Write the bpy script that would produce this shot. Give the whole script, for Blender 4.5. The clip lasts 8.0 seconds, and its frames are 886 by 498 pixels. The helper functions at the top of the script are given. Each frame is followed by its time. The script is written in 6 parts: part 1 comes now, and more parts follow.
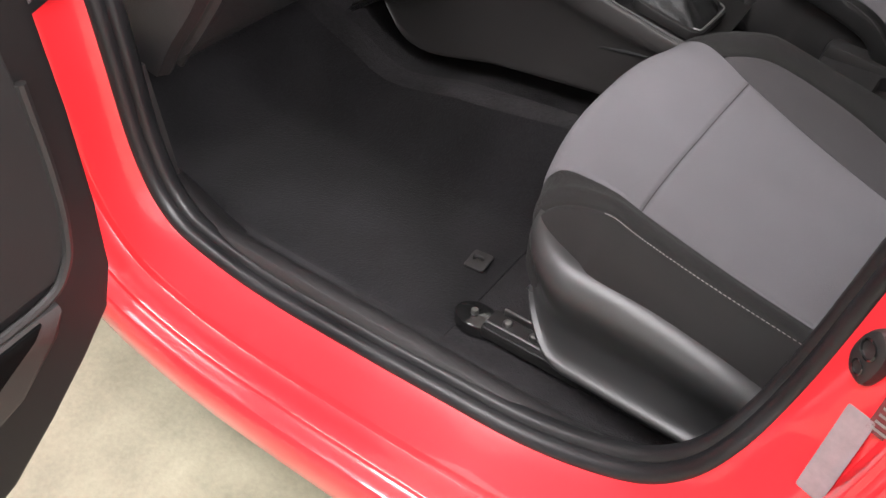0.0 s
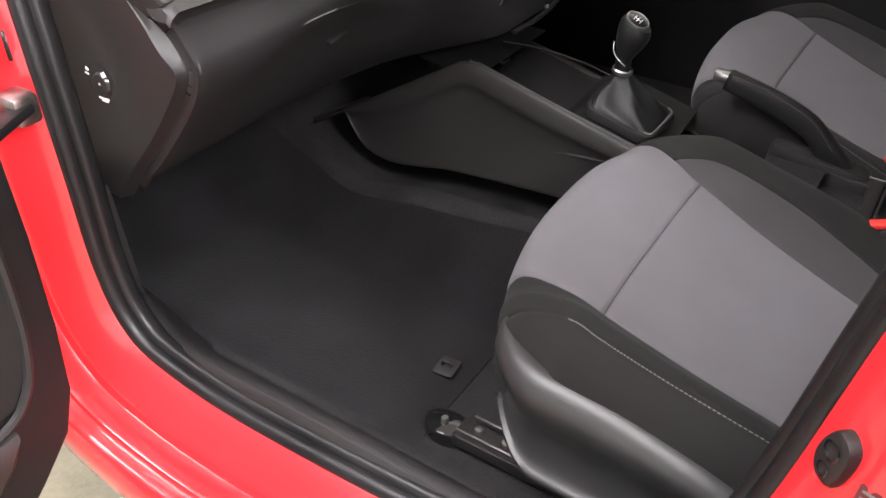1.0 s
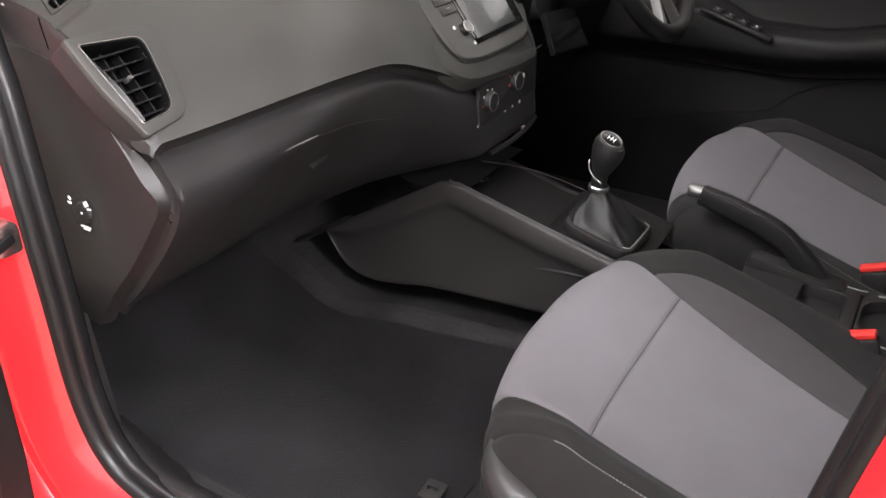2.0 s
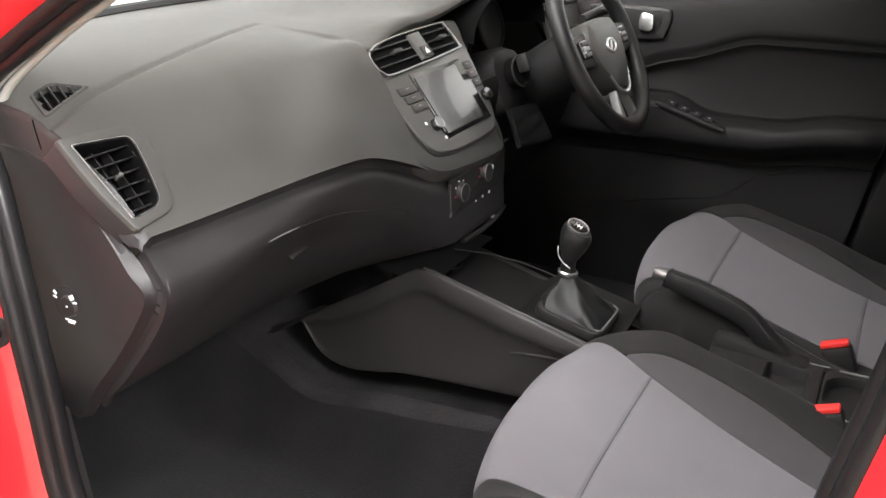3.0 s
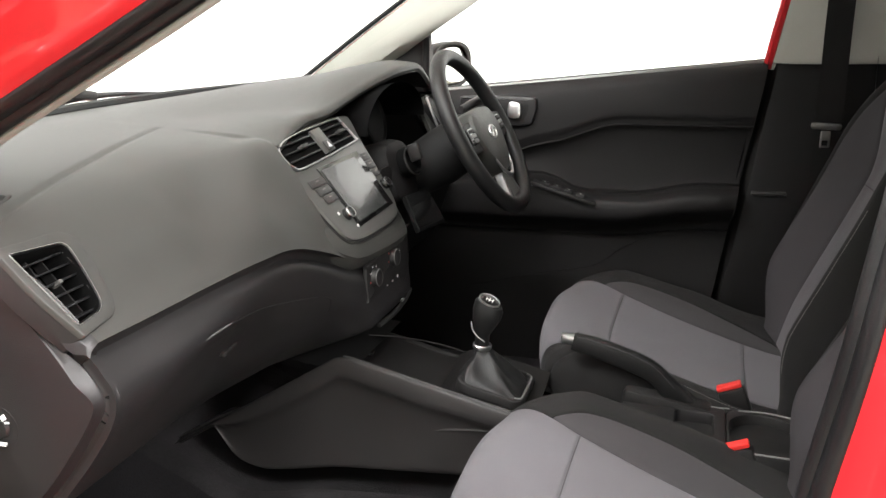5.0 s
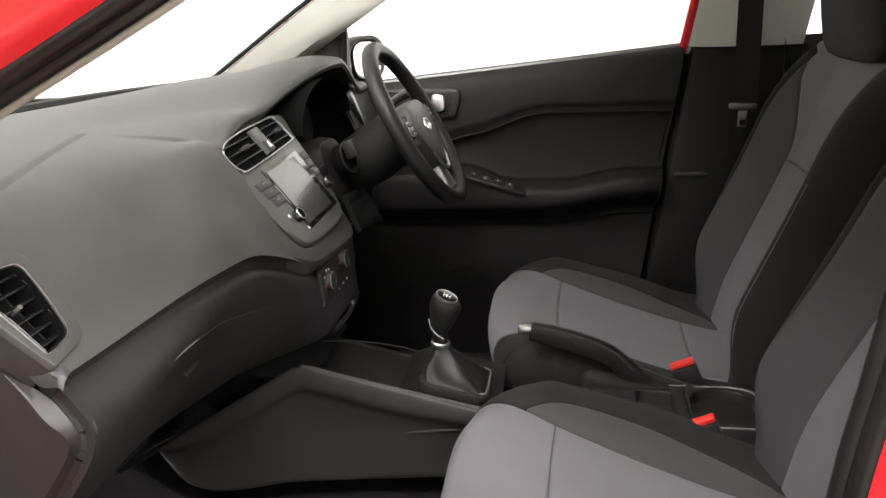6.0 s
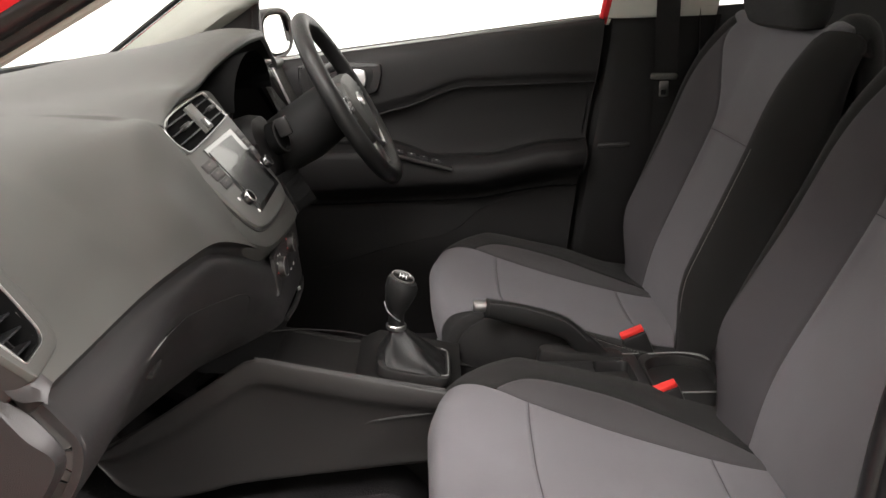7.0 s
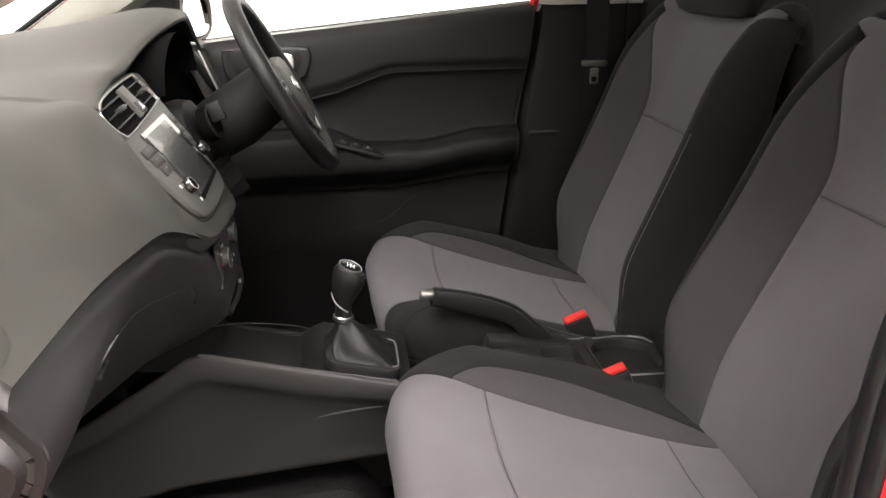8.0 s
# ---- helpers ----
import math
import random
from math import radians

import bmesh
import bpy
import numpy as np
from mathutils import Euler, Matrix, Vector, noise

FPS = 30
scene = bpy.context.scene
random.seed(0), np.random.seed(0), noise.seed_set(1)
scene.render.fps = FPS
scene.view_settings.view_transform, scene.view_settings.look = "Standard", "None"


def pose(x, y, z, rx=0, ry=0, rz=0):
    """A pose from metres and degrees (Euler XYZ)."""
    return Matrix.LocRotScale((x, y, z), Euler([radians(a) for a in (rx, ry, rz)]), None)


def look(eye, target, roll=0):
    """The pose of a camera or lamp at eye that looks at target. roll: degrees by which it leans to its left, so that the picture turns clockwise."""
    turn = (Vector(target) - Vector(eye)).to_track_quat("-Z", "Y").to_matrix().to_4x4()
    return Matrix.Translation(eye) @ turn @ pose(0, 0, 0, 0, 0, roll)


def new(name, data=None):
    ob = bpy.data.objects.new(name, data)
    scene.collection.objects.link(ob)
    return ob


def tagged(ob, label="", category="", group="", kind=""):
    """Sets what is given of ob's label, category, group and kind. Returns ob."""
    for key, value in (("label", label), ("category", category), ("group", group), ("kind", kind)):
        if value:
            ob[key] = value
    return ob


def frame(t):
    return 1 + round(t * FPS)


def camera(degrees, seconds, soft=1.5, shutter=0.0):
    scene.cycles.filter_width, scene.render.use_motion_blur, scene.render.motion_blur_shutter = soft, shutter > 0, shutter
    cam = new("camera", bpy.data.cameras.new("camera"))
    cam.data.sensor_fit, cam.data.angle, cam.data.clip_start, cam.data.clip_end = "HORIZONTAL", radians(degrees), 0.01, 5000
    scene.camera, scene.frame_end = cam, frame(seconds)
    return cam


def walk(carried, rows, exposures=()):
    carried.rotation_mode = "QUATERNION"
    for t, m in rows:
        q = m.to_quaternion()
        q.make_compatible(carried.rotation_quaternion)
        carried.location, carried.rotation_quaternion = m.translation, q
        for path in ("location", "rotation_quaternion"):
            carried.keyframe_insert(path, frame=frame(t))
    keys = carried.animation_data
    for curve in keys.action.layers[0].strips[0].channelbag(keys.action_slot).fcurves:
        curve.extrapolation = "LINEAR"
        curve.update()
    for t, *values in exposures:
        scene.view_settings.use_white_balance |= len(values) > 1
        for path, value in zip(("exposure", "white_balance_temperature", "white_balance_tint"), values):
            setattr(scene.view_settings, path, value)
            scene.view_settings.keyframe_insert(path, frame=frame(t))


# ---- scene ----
cam = camera(55.9, 8.0)
PATH = [
    (0, (0.346, -1.21, 1.121), (-0.504, -0.016, -0.24), 1.2),
    (0.5, (0.348, -1.205, 1.129), (-0.512, 0.068, -0.151), 0.9),
    (1, (0.348, -1.204, 1.139), (-0.527, 0.15, -0.045), 0.6),
    (1.5, (0.349, -1.199, 1.149), (-0.555, 0.222, 0.07), 0.3),
    (2, (0.346, -1.196, 1.15), (-0.573, 0.296, 0.186), 0.1),
    (2.2, (0.34, -1.201, 1.153), (-0.571, 0.322, 0.23), 0.4),
    (3.3, (0.352, -1.248, 1.163), (-0.533, 0.396, 0.444), -0.1),
    (3.5, (0.352, -1.26, 1.159), (-0.521, 0.404, 0.474), -0.1),
    (4, (0.344, -1.292, 1.159), (-0.473, 0.425, 0.54), -0.3),
    (4.5, (0.309, -1.308, 1.158), (-0.411, 0.466, 0.579), -0.6),
    (5, (0.264, -1.317, 1.157), (-0.321, 0.512, 0.597), -1.3),
    (5.2, (0.247, -1.323, 1.162), (-0.281, 0.522, 0.599), -1.6),
    (6.3, (0.084, -1.302, 1.144), (-0.137, 0.599, 0.562), -2.5),
    (6.5, (0.046, -1.298, 1.147), (-0.111, 0.604, 0.55), -2.3),
    (7, (0.0, -1.272, 1.134), (-0.002, 0.626, 0.504), -2.3),
    (7.5, (-0.043, -1.25, 1.126), (0.093, 0.635, 0.47), -2.1),
    (8, (-0.072, -1.241, 1.122), (0.159, 0.633, 0.465), -1.0),
]
walk(cam, [(t, look(eye, target, roll)) for t, eye, target, roll in PATH], ((0.0, -0.10, 6450, 14), (2.2, 0.12, 6450, 14), (3.5, 0.28, 6500, 10), (4.5, 0.24, 6520, 10), (5.2, 0.02, 6560, 10), (6.5, -0.11, 6700, 12), (7.0, -0.07, 6750, 12), (8.0, 0.13, 6900, 14)))

import functools

# ---- light ----
world = bpy.data.worlds.new("studio_air")
scene.world = world
world.use_nodes = True
world.node_tree.nodes["Background"].inputs["Color"].default_value = (1.0, 0.99, 1.0, 1)
world.node_tree.nodes["Background"].inputs["Strength"].default_value = 0.08


def softbox(name, eye, target, sx, sy, watts, colour=(1.0, 0.985, 0.985)):
    lamp = bpy.data.lights.new(name, "AREA")
    lamp.shape, lamp.size, lamp.size_y, lamp.energy, lamp.color = "RECTANGLE", sx, sy, watts, colour
    ob = new(name, lamp)
    ob.matrix_world = look(eye, target)
    return ob


# lamps out of view, added and aimed until the cabin's light fits
softbox("added_softbox", (0.95, -2.15, 3.3), (0.5, -1.2, 0.3), 3.0, 0.9, 152)
# added behind the camera to light the pad's left end and cover chamfer
softbox("added_softbox", (3.2, -2.0, 3.0), (-0.4, -0.6, 0.9), 0.9, 1.0, 300)
softbox("added_softbox", (-0.20, -1.95, 3.3), (-0.30, -0.9, 0.5), 1.4, 0.5, 80)
softbox("added_softbox", (-1.2, 1.9, 3.3), (-1.2, 1.8, 0), 3.0, 0.8, 7)
# two added to brighten the pad's top through the windscreen
softbox("added_softbox", (-1.5, -1.5, 3.3), (-0.5, -0.5, 0.95), 1.6, 0.7, 55)
softbox("added_softbox", (-1.25, -1.05, 3.3), (-0.9, -0.7, 0.9), 0.8, 1.2, 62)


# ---- materials ----
def mat(name, colour, rough=0.6, metal=0.0, grain=0.0, grain_scale=400, vary=0.0, vary_scale=8, coat=0.0, spec=0.5, sheen=0.0, stretch=None, second=None):
    """A surface with fine relief (grain) and slow changes of tone and gloss (vary)."""
    m = bpy.data.materials.new(name)
    m.use_nodes = True
    nt = m.node_tree
    b = nt.nodes["Principled BSDF"]
    b.inputs["Base Color"].default_value = (*colour, 1)
    b.inputs["Roughness"].default_value = rough
    b.inputs["Metallic"].default_value = metal
    b.inputs["Coat Weight"].default_value = coat
    b.inputs["Coat Roughness"].default_value = 0.04
    b.inputs["Specular IOR Level"].default_value = spec
    b.inputs["Sheen Weight"].default_value = sheen
    b.inputs["Sheen Roughness"].default_value = 0.6
    where = nt.nodes.new("ShaderNodeTexCoord").outputs["Object"]
    if stretch:
        mp = nt.nodes.new("ShaderNodeMapping")
        mp.inputs["Scale"].default_value = stretch
        nt.links.new(where, mp.inputs["Vector"])
        where = mp.outputs["Vector"]

    def noise_node(scale, detail):
        n = nt.nodes.new("ShaderNodeTexNoise")
        n.inputs["Scale"].default_value, n.inputs["Detail"].default_value = scale, detail
        nt.links.new(where, n.inputs["Vector"])
        return n

    if grain:
        n = noise_node(grain_scale, 3)
        bump = nt.nodes.new("ShaderNodeBump")
        bump.inputs["Strength"].default_value, bump.inputs["Distance"].default_value = grain, 0.002
        nt.links.new(n.outputs["Fac"], bump.inputs["Height"])
        nt.links.new(bump.outputs["Normal"], b.inputs["Normal"])
    if vary:
        n = noise_node(vary_scale, 5)
        fine = noise_node(grain_scale * 0.6, 2)
        both = nt.nodes.new("ShaderNodeMath")
        both.operation = "MULTIPLY_ADD"
        both.inputs[1].default_value = 0.4
        nt.links.new(fine.outputs["Fac"], both.inputs[0])
        nt.links.new(n.outputs["Fac"], both.inputs[2])
        ramp = nt.nodes.new("ShaderNodeMapRange")
        ramp.inputs["From Min"].default_value, ramp.inputs["From Max"].default_value = 0.45, 0.95
        nt.links.new(both.outputs[0], ramp.inputs["Value"])
        mix = nt.nodes.new("ShaderNodeMix")
        mix.data_type = "RGBA"
        other = second or tuple(min(1, c * (1 + 1.6 * vary)) for c in colour)
        mix.inputs["A"].default_value = (*(c * (1 - vary) for c in colour), 1)
        mix.inputs["B"].default_value = (*other, 1)
        nt.links.new(ramp.outputs["Result"], mix.inputs["Factor"])
        nt.links.new(mix.outputs["Result"], b.inputs["Base Color"])
        gl = nt.nodes.new("ShaderNodeMapRange")
        gl.inputs["To Min"].default_value, gl.inputs["To Max"].default_value = max(0, rough - min(0.08, 0.6 * vary)), min(1, rough + min(0.08, 0.6 * vary))
        nt.links.new(ramp.outputs["Result"], gl.inputs["Value"])
        nt.links.new(gl.outputs["Result"], b.inputs["Roughness"])
    return m


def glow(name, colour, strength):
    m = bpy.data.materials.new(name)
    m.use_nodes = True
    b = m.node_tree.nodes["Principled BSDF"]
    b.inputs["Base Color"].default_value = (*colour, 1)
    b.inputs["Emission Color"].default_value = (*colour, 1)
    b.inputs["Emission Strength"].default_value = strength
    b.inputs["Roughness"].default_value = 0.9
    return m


def clear(name, gloss):
    m = bpy.data.materials.new(name)
    m.use_nodes = True
    nt = m.node_tree
    nt.nodes.clear()
    out, mix = nt.nodes.new("ShaderNodeOutputMaterial"), nt.nodes.new("ShaderNodeMixShader")
    tr, gs = nt.nodes.new("ShaderNodeBsdfTransparent"), nt.nodes.new("ShaderNodeBsdfGlossy")
    tr.inputs["Color"].default_value = (0.96, 0.985, 0.97, 1)
    gs.inputs["Roughness"].default_value = 0.02
    mix.inputs["Fac"].default_value = gloss
    nt.links.new(tr.outputs[0], mix.inputs[1])
    nt.links.new(gs.outputs[0], mix.inputs[2])
    nt.links.new(mix.outputs[0], out.inputs["Surface"])
    return m


RED = mat("red_paint", (0.66, 0.022, 0.028), 0.30, coat=1.0, grain=0.02, grain_scale=900, vary=0.04, vary_scale=5)
PAD = mat("dash_pad_plastic", (0.038, 0.038, 0.0346), 0.50, spec=0.50, grain=0.25, grain_scale=1100, vary=0.025, vary_scale=30)
BLACK = mat("black_plastic", (0.0145, 0.0138, 0.0136), 0.46, grain=0.22, grain_scale=1200, vary=0.06, vary_scale=9, spec=0.36)
DOORPLASTIC = mat("coarse_black_plastic", (0.0085, 0.0080, 0.0080), 0.60, grain=0.3, grain_scale=900, vary=0.12, vary_scale=8, spec=0.26)
TRIM = mat("dark_trim_plastic", (0.025, 0.0235, 0.023), 0.44, grain=0.22, grain_scale=1000, vary=0.06, vary_scale=9, spec=0.42)
SHINY = mat("satin_black_plastic", (0.022, 0.022, 0.022), 0.38, grain=0.10, grain_scale=1100, vary=0.10, vary_scale=14)
LOWER = mat("lower_dash_plastic", (0.0150, 0.0141, 0.0144), 0.43, grain=0.25, grain_scale=1100, vary=0.08, vary_scale=9, spec=0.45)
RUBBER = mat("black_rubber", (0.0085, 0.0085, 0.009), 0.36, spec=0.38, grain=0.15, grain_scale=500, vary=0.20, vary_scale=12)
CARPET = mat("grey_carpet", (0.0185, 0.0175, 0.0185), 0.95, grain=0.9, grain_scale=320, vary=0.42, vary_scale=9, spec=0.15, sheen=0.02)
MATCLOTH = mat("floor_mat_carpet", (0.0070, 0.0066, 0.0073), 0.95, grain=0.9, grain_scale=320, vary=0.55, vary_scale=7, spec=0.15, sheen=0.06)
FABRIC = mat("light_grey_seat_cloth", (0.110, 0.1045, 0.1127), 0.88, grain=0.5, grain_scale=900, vary=0.05, vary_scale=16, spec=0.25, sheen=0.08)
WEDGE = mat("mid_grey_seat_cloth", (0.044, 0.041, 0.043), 0.88, grain=0.4, grain_scale=1300, vary=0.08, vary_scale=10, spec=0.22, sheen=0.05)
BOLSTER = mat("black_seat_cloth", (0.0100, 0.0094, 0.0092), 0.80, grain=0.45, grain_scale=1300, vary=0.15, vary_scale=12, spec=0.25, sheen=0.03)
WING = mat("grey_backrest_cloth", (0.054, 0.0505, 0.054), 0.88, grain=0.4, grain_scale=1300, vary=0.06, vary_scale=10, spec=0.20)
SILVER = mat("satin_silver", (0.52, 0.52, 0.52), 0.32, metal=1.0, grain=0.03, grain_scale=900, vary=0.05)
PANELGREY = mat("grey_panel_paint", (0.085, 0.085, 0.080), 0.40, metal=0.25, grain=0.04, grain_scale=900, vary=0.05)
DULLSILVER = mat("silver_painted_plastic", (0.17, 0.17, 0.165), 0.42, metal=0.35, grain=0.03, grain_scale=900, vary=0.05)
STEEL = mat("rail_steel", (0.26, 0.255, 0.245), 0.36, metal=1.0, grain=0.1, grain_scale=300, vary=0.3, vary_scale=40)
LEATHER = mat("black_leather", (0.0095, 0.0095, 0.0095), 0.45, grain=0.30, grain_scale=450, vary=0.18, vary_scale=20, spec=0.34)
REDBUTTON = mat("red_button_plastic", (0.70, 0.035, 0.03), 0.35, grain=0.03, vary=0.03)
WHITE = mat("white_print", (0.75, 0.75, 0.75), 0.5, vary=0.03)
THREAD = mat("pale_thread", (0.20, 0.19, 0.18), 0.8, grain=0.2, vary=0.05)
PALE = mat("pale_headlining", (0.50, 0.50, 0.45), 0.85, grain=0.3, grain_scale=900, vary=0.06, vary_scale=6)
PILLARTRIM = mat("pale_pillar_plastic", (0.30, 0.30, 0.265), 0.7, grain=0.2, grain_scale=900, vary=0.05, vary_scale=6)
SCREEN = mat("screen_glass", (0.030, 0.031, 0.031), 0.24, coat=0.35, spec=1.0, vary=0.05, vary_scale=6)
PIANO = mat("gloss_black", (0.008, 0.008, 0.008), 0.10, coat=0.6, vary=0.05)
CONCRETE = mat("concrete", (0.215, 0.200, 0.140), 0.5, grain=0.3, grain_scale=170, vary=0.20, vary_scale=9, second=(0.285, 0.265, 0.190))
# emits its own white in place of a lit wall
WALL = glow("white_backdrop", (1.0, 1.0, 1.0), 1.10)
# glow added to walls out of view, to fill the cabin from low down
FILLWALL = glow("unseen_fill_backdrop", (1.0, 1.0, 1.0), 0.68)
WALLPAINT = mat("white_wall_paint", (0.8, 0.8, 0.79), 0.8, grain=0.1, grain_scale=60, vary=0.02, vary_scale=2)
DARKRED = mat("dark_red_print", (0.10, 0.012, 0.014), 0.4, grain=0.02, vary=0.05)
# near-black that stands in for the shade inside recesses and gaps
SHADEBLACK = mat("recess_shade_black", (0.003, 0.003, 0.003), 0.9, spec=0.05, grain=0.05, vary=0.05)
LABELPAPER = mat("label_paper", (0.20, 0.155, 0.16), 0.6, grain=0.05, vary=0.10, vary_scale=60)
# darker than the plastics, so that shade under the dash is in the colour
DARK = mat("matt_shade_black", (0.006, 0.006, 0.006), 0.7, spec=0.2, grain=0.1, vary=0.05)
GLASS = clear("window_glass", 0.04)
MIRROR = mat("mirror_glass", (0.9, 0.9, 0.9), 0.02, metal=1.0, vary=0.01)


# ---- shape helpers ----
def thing(name, at, label, category, group="", kind=""):
    ob = new(name)
    ob.empty_display_size = 0.05
    ob.location = at
    return tagged(ob, label, category, group, kind)


def part(name, bm, material, parent, label="", smooth=True, flat_angle=35):
    """Links a bmesh, in world coordinates, as one mesh under a thing or a part."""
    bmesh.ops.recalc_face_normals(bm, faces=bm.faces)
    me = bpy.data.meshes.new(name)
    bm.to_mesh(me)
    bm.free()
    me.materials.append(material)
    if smooth:
        me.polygons.foreach_set("use_smooth", [True] * len(me.polygons))
        me.set_sharp_from_angle(angle=radians(flat_angle))
    ob = new(name, me)
    if parent is not None:
        ob.parent = parent
        ob.matrix_parent_inverse = Matrix.Translation(-Vector(parent.location))
    if label:
        ob["label"] = label
    return ob


def single(name, bm, material, label, category, group="", kind="", smooth=True):
    return tagged(part(name, bm, material, None, "", smooth), label, category, group, kind)


def spline(points, closed=False):
    """A smooth curve through points: a function of 0 to 1."""
    p = [Vector(q) for q in points]
    n = len(p)
    spans = n if closed else n - 1

    def at(t):
        s = t * spans
        i = int(math.floor(s))
        if not closed:
            i = max(0, min(spans - 1, i))
        f = s - i
        if closed:
            a, b, c, d = (p[(i + k) % n] for k in (-1, 0, 1, 2))
        else:
            b, c = p[i], p[i + 1]
            a = p[i - 1] if i > 0 else b * 2 - c
            d = p[i + 2] if i + 2 < n else c * 2 - b
        return 0.5 * (2 * b + (c - a) * f + (2 * a - 5 * b + 4 * c - d) * f * f + (3 * b - a - 3 * c + d) * f**3)

    return at


def step(a, b, x):
    t = max(0.0, min(1.0, (x - a) / (b - a)))
    return t * t * (3 - 2 * t)


def grid(rows, close_u=False, close_v=False, bm=None):
    """A mesh of quads over rows of points."""
    bm = bm or bmesh.new()
    vs = [[bm.verts.new(p) for p in row] for row in rows]
    nu, nv = len(vs), len(vs[0])
    for i in range(nu if close_u else nu - 1):
        for j in range(nv if close_v else nv - 1):
            a, b, c, d = vs[i][j], vs[(i + 1) % nu][j], vs[(i + 1) % nu][(j + 1) % nv], vs[i][(j + 1) % nv]
            if len({a, b, c, d}) == 4:
                bm.faces.new((a, b, c, d))
    return bm


def patch(f, u0, u1, v0, v1, nu, nv, dip=0.005, skirt=0.014, rim=0.007, flip=False, lift=0.0):
    """A sewn or moulded panel cut out of the surface f(u, v): its rim sinks in and turns under."""
    lo = v0 if callable(v0) else (lambda u: v0)
    hi = v1 if callable(v1) else (lambda u: v1)
    dense = lambda t: t - 0.8 * math.sin(2 * math.pi * t) / (2 * math.pi)
    us = [u0 + (u1 - u0) * dense(i / nu) for i in range(nu + 1)]
    P = [[f(u, lo(u) + (hi(u) - lo(u)) * dense(j / nv)) for j in range(nv + 1)] for u in us]
    rows = []
    for i in range(nu + 1):
        row = []
        for j in range(nv + 1):
            du = P[min(i + 1, nu)][j] - P[max(i - 1, 0)][j]
            dv = P[i][min(j + 1, nv)] - P[i][max(j - 1, 0)]
            n = du.cross(dv)
            n = n.normalized() if n.length > 1e-9 else Vector((0, 0, 1))
            if flip:
                n = -n
            d = min((P[i][j] - P[0][j]).length, (P[nu][j] - P[i][j]).length, (P[i][j] - P[i][0]).length, (P[i][nv] - P[i][j]).length)
            row.append((P[i][j] + n * (lift - dip * math.exp(-((d / rim) ** 2))), n))
        rows.append(row)
    pts = [[p for p, _ in r] for r in rows]
    if skirt:
        full = [[rows[0][0][0] - rows[0][0][1] * skirt] + [p - n * skirt for p, n in rows[0]] + [rows[0][-1][0] - rows[0][-1][1] * skirt]]
        for r in rows:
            full.append([r[0][0] - r[0][1] * skirt] + [p for p, _ in r] + [r[-1][0] - r[-1][1] * skirt])
        full.append([rows[-1][0][0] - rows[-1][0][1] * skirt] + [p - n * skirt for p, n in rows[-1]] + [rows[-1][-1][0] - rows[-1][-1][1] * skirt])
        pts = full
    bm = grid(pts)
    bmesh.ops.remove_doubles(bm, verts=bm.verts, dist=1e-5)
    return bm


def tube(path, radius, sides=10, closed=False, n=40, squash=(1, 1), up=(0, 0, 1), bm=None):
    """A round or oval bar along a curve; radius may be a function of 0 to 1."""
    at = path if callable(path) else spline(path, closed)
    r = radius if callable(radius) else (lambda t: radius)
    rows = []
    m = n if closed else n + 1
    for i in range(m):
        t = i / n
        d = (at(min(t + 0.004, 1.0) if not closed else t + 0.004) - at(max(t - 0.004, 0.0) if not closed else t - 0.004)).normalized()
        side = d.cross(Vector(up))
        side = side.normalized() if side.length > 1e-4 else Vector((1, 0, 0))
        top = side.cross(d)
        rows.append([at(t) + side * math.cos(a) * r(t) * squash[0] + top * math.sin(a) * r(t) * squash[1] for a in (2 * math.pi * k / sides for k in range(sides))])
    bm = grid(rows, close_u=closed, close_v=True, bm=bm)
    if not closed:
        bm.verts.ensure_lookup_table()
        base = len(bm.verts) - len(rows) * sides
        bm.faces.new([bm.verts[base + k] for k in range(sides)])
        bm.faces.new([bm.verts[base + (len(rows) - 1) * sides + k] for k in range(sides)])
    return bm


def box(centre, size, bevel=0.003, turn=None, bm=None):
    bm = bm or bmesh.new()
    made = bmesh.ops.create_cube(bm, size=1)["verts"]
    bmesh.ops.scale(bm, vec=size, verts=made)
    if bevel:
        edges = list({e for v in made for e in v.link_edges})
        out = bmesh.ops.bevel(bm, geom=edges, offset=min(bevel, min(size) * 0.45), segments=2, affect="EDGES", profile=0.5)
        made = list({v for f in out["faces"] for v in f.verts} | {v for v in made if v.is_valid})
    m = Matrix.Translation(centre) @ (turn.to_4x4() if turn is not None else Matrix.Identity(4))
    bmesh.ops.transform(bm, matrix=m, verts=made)
    return bm


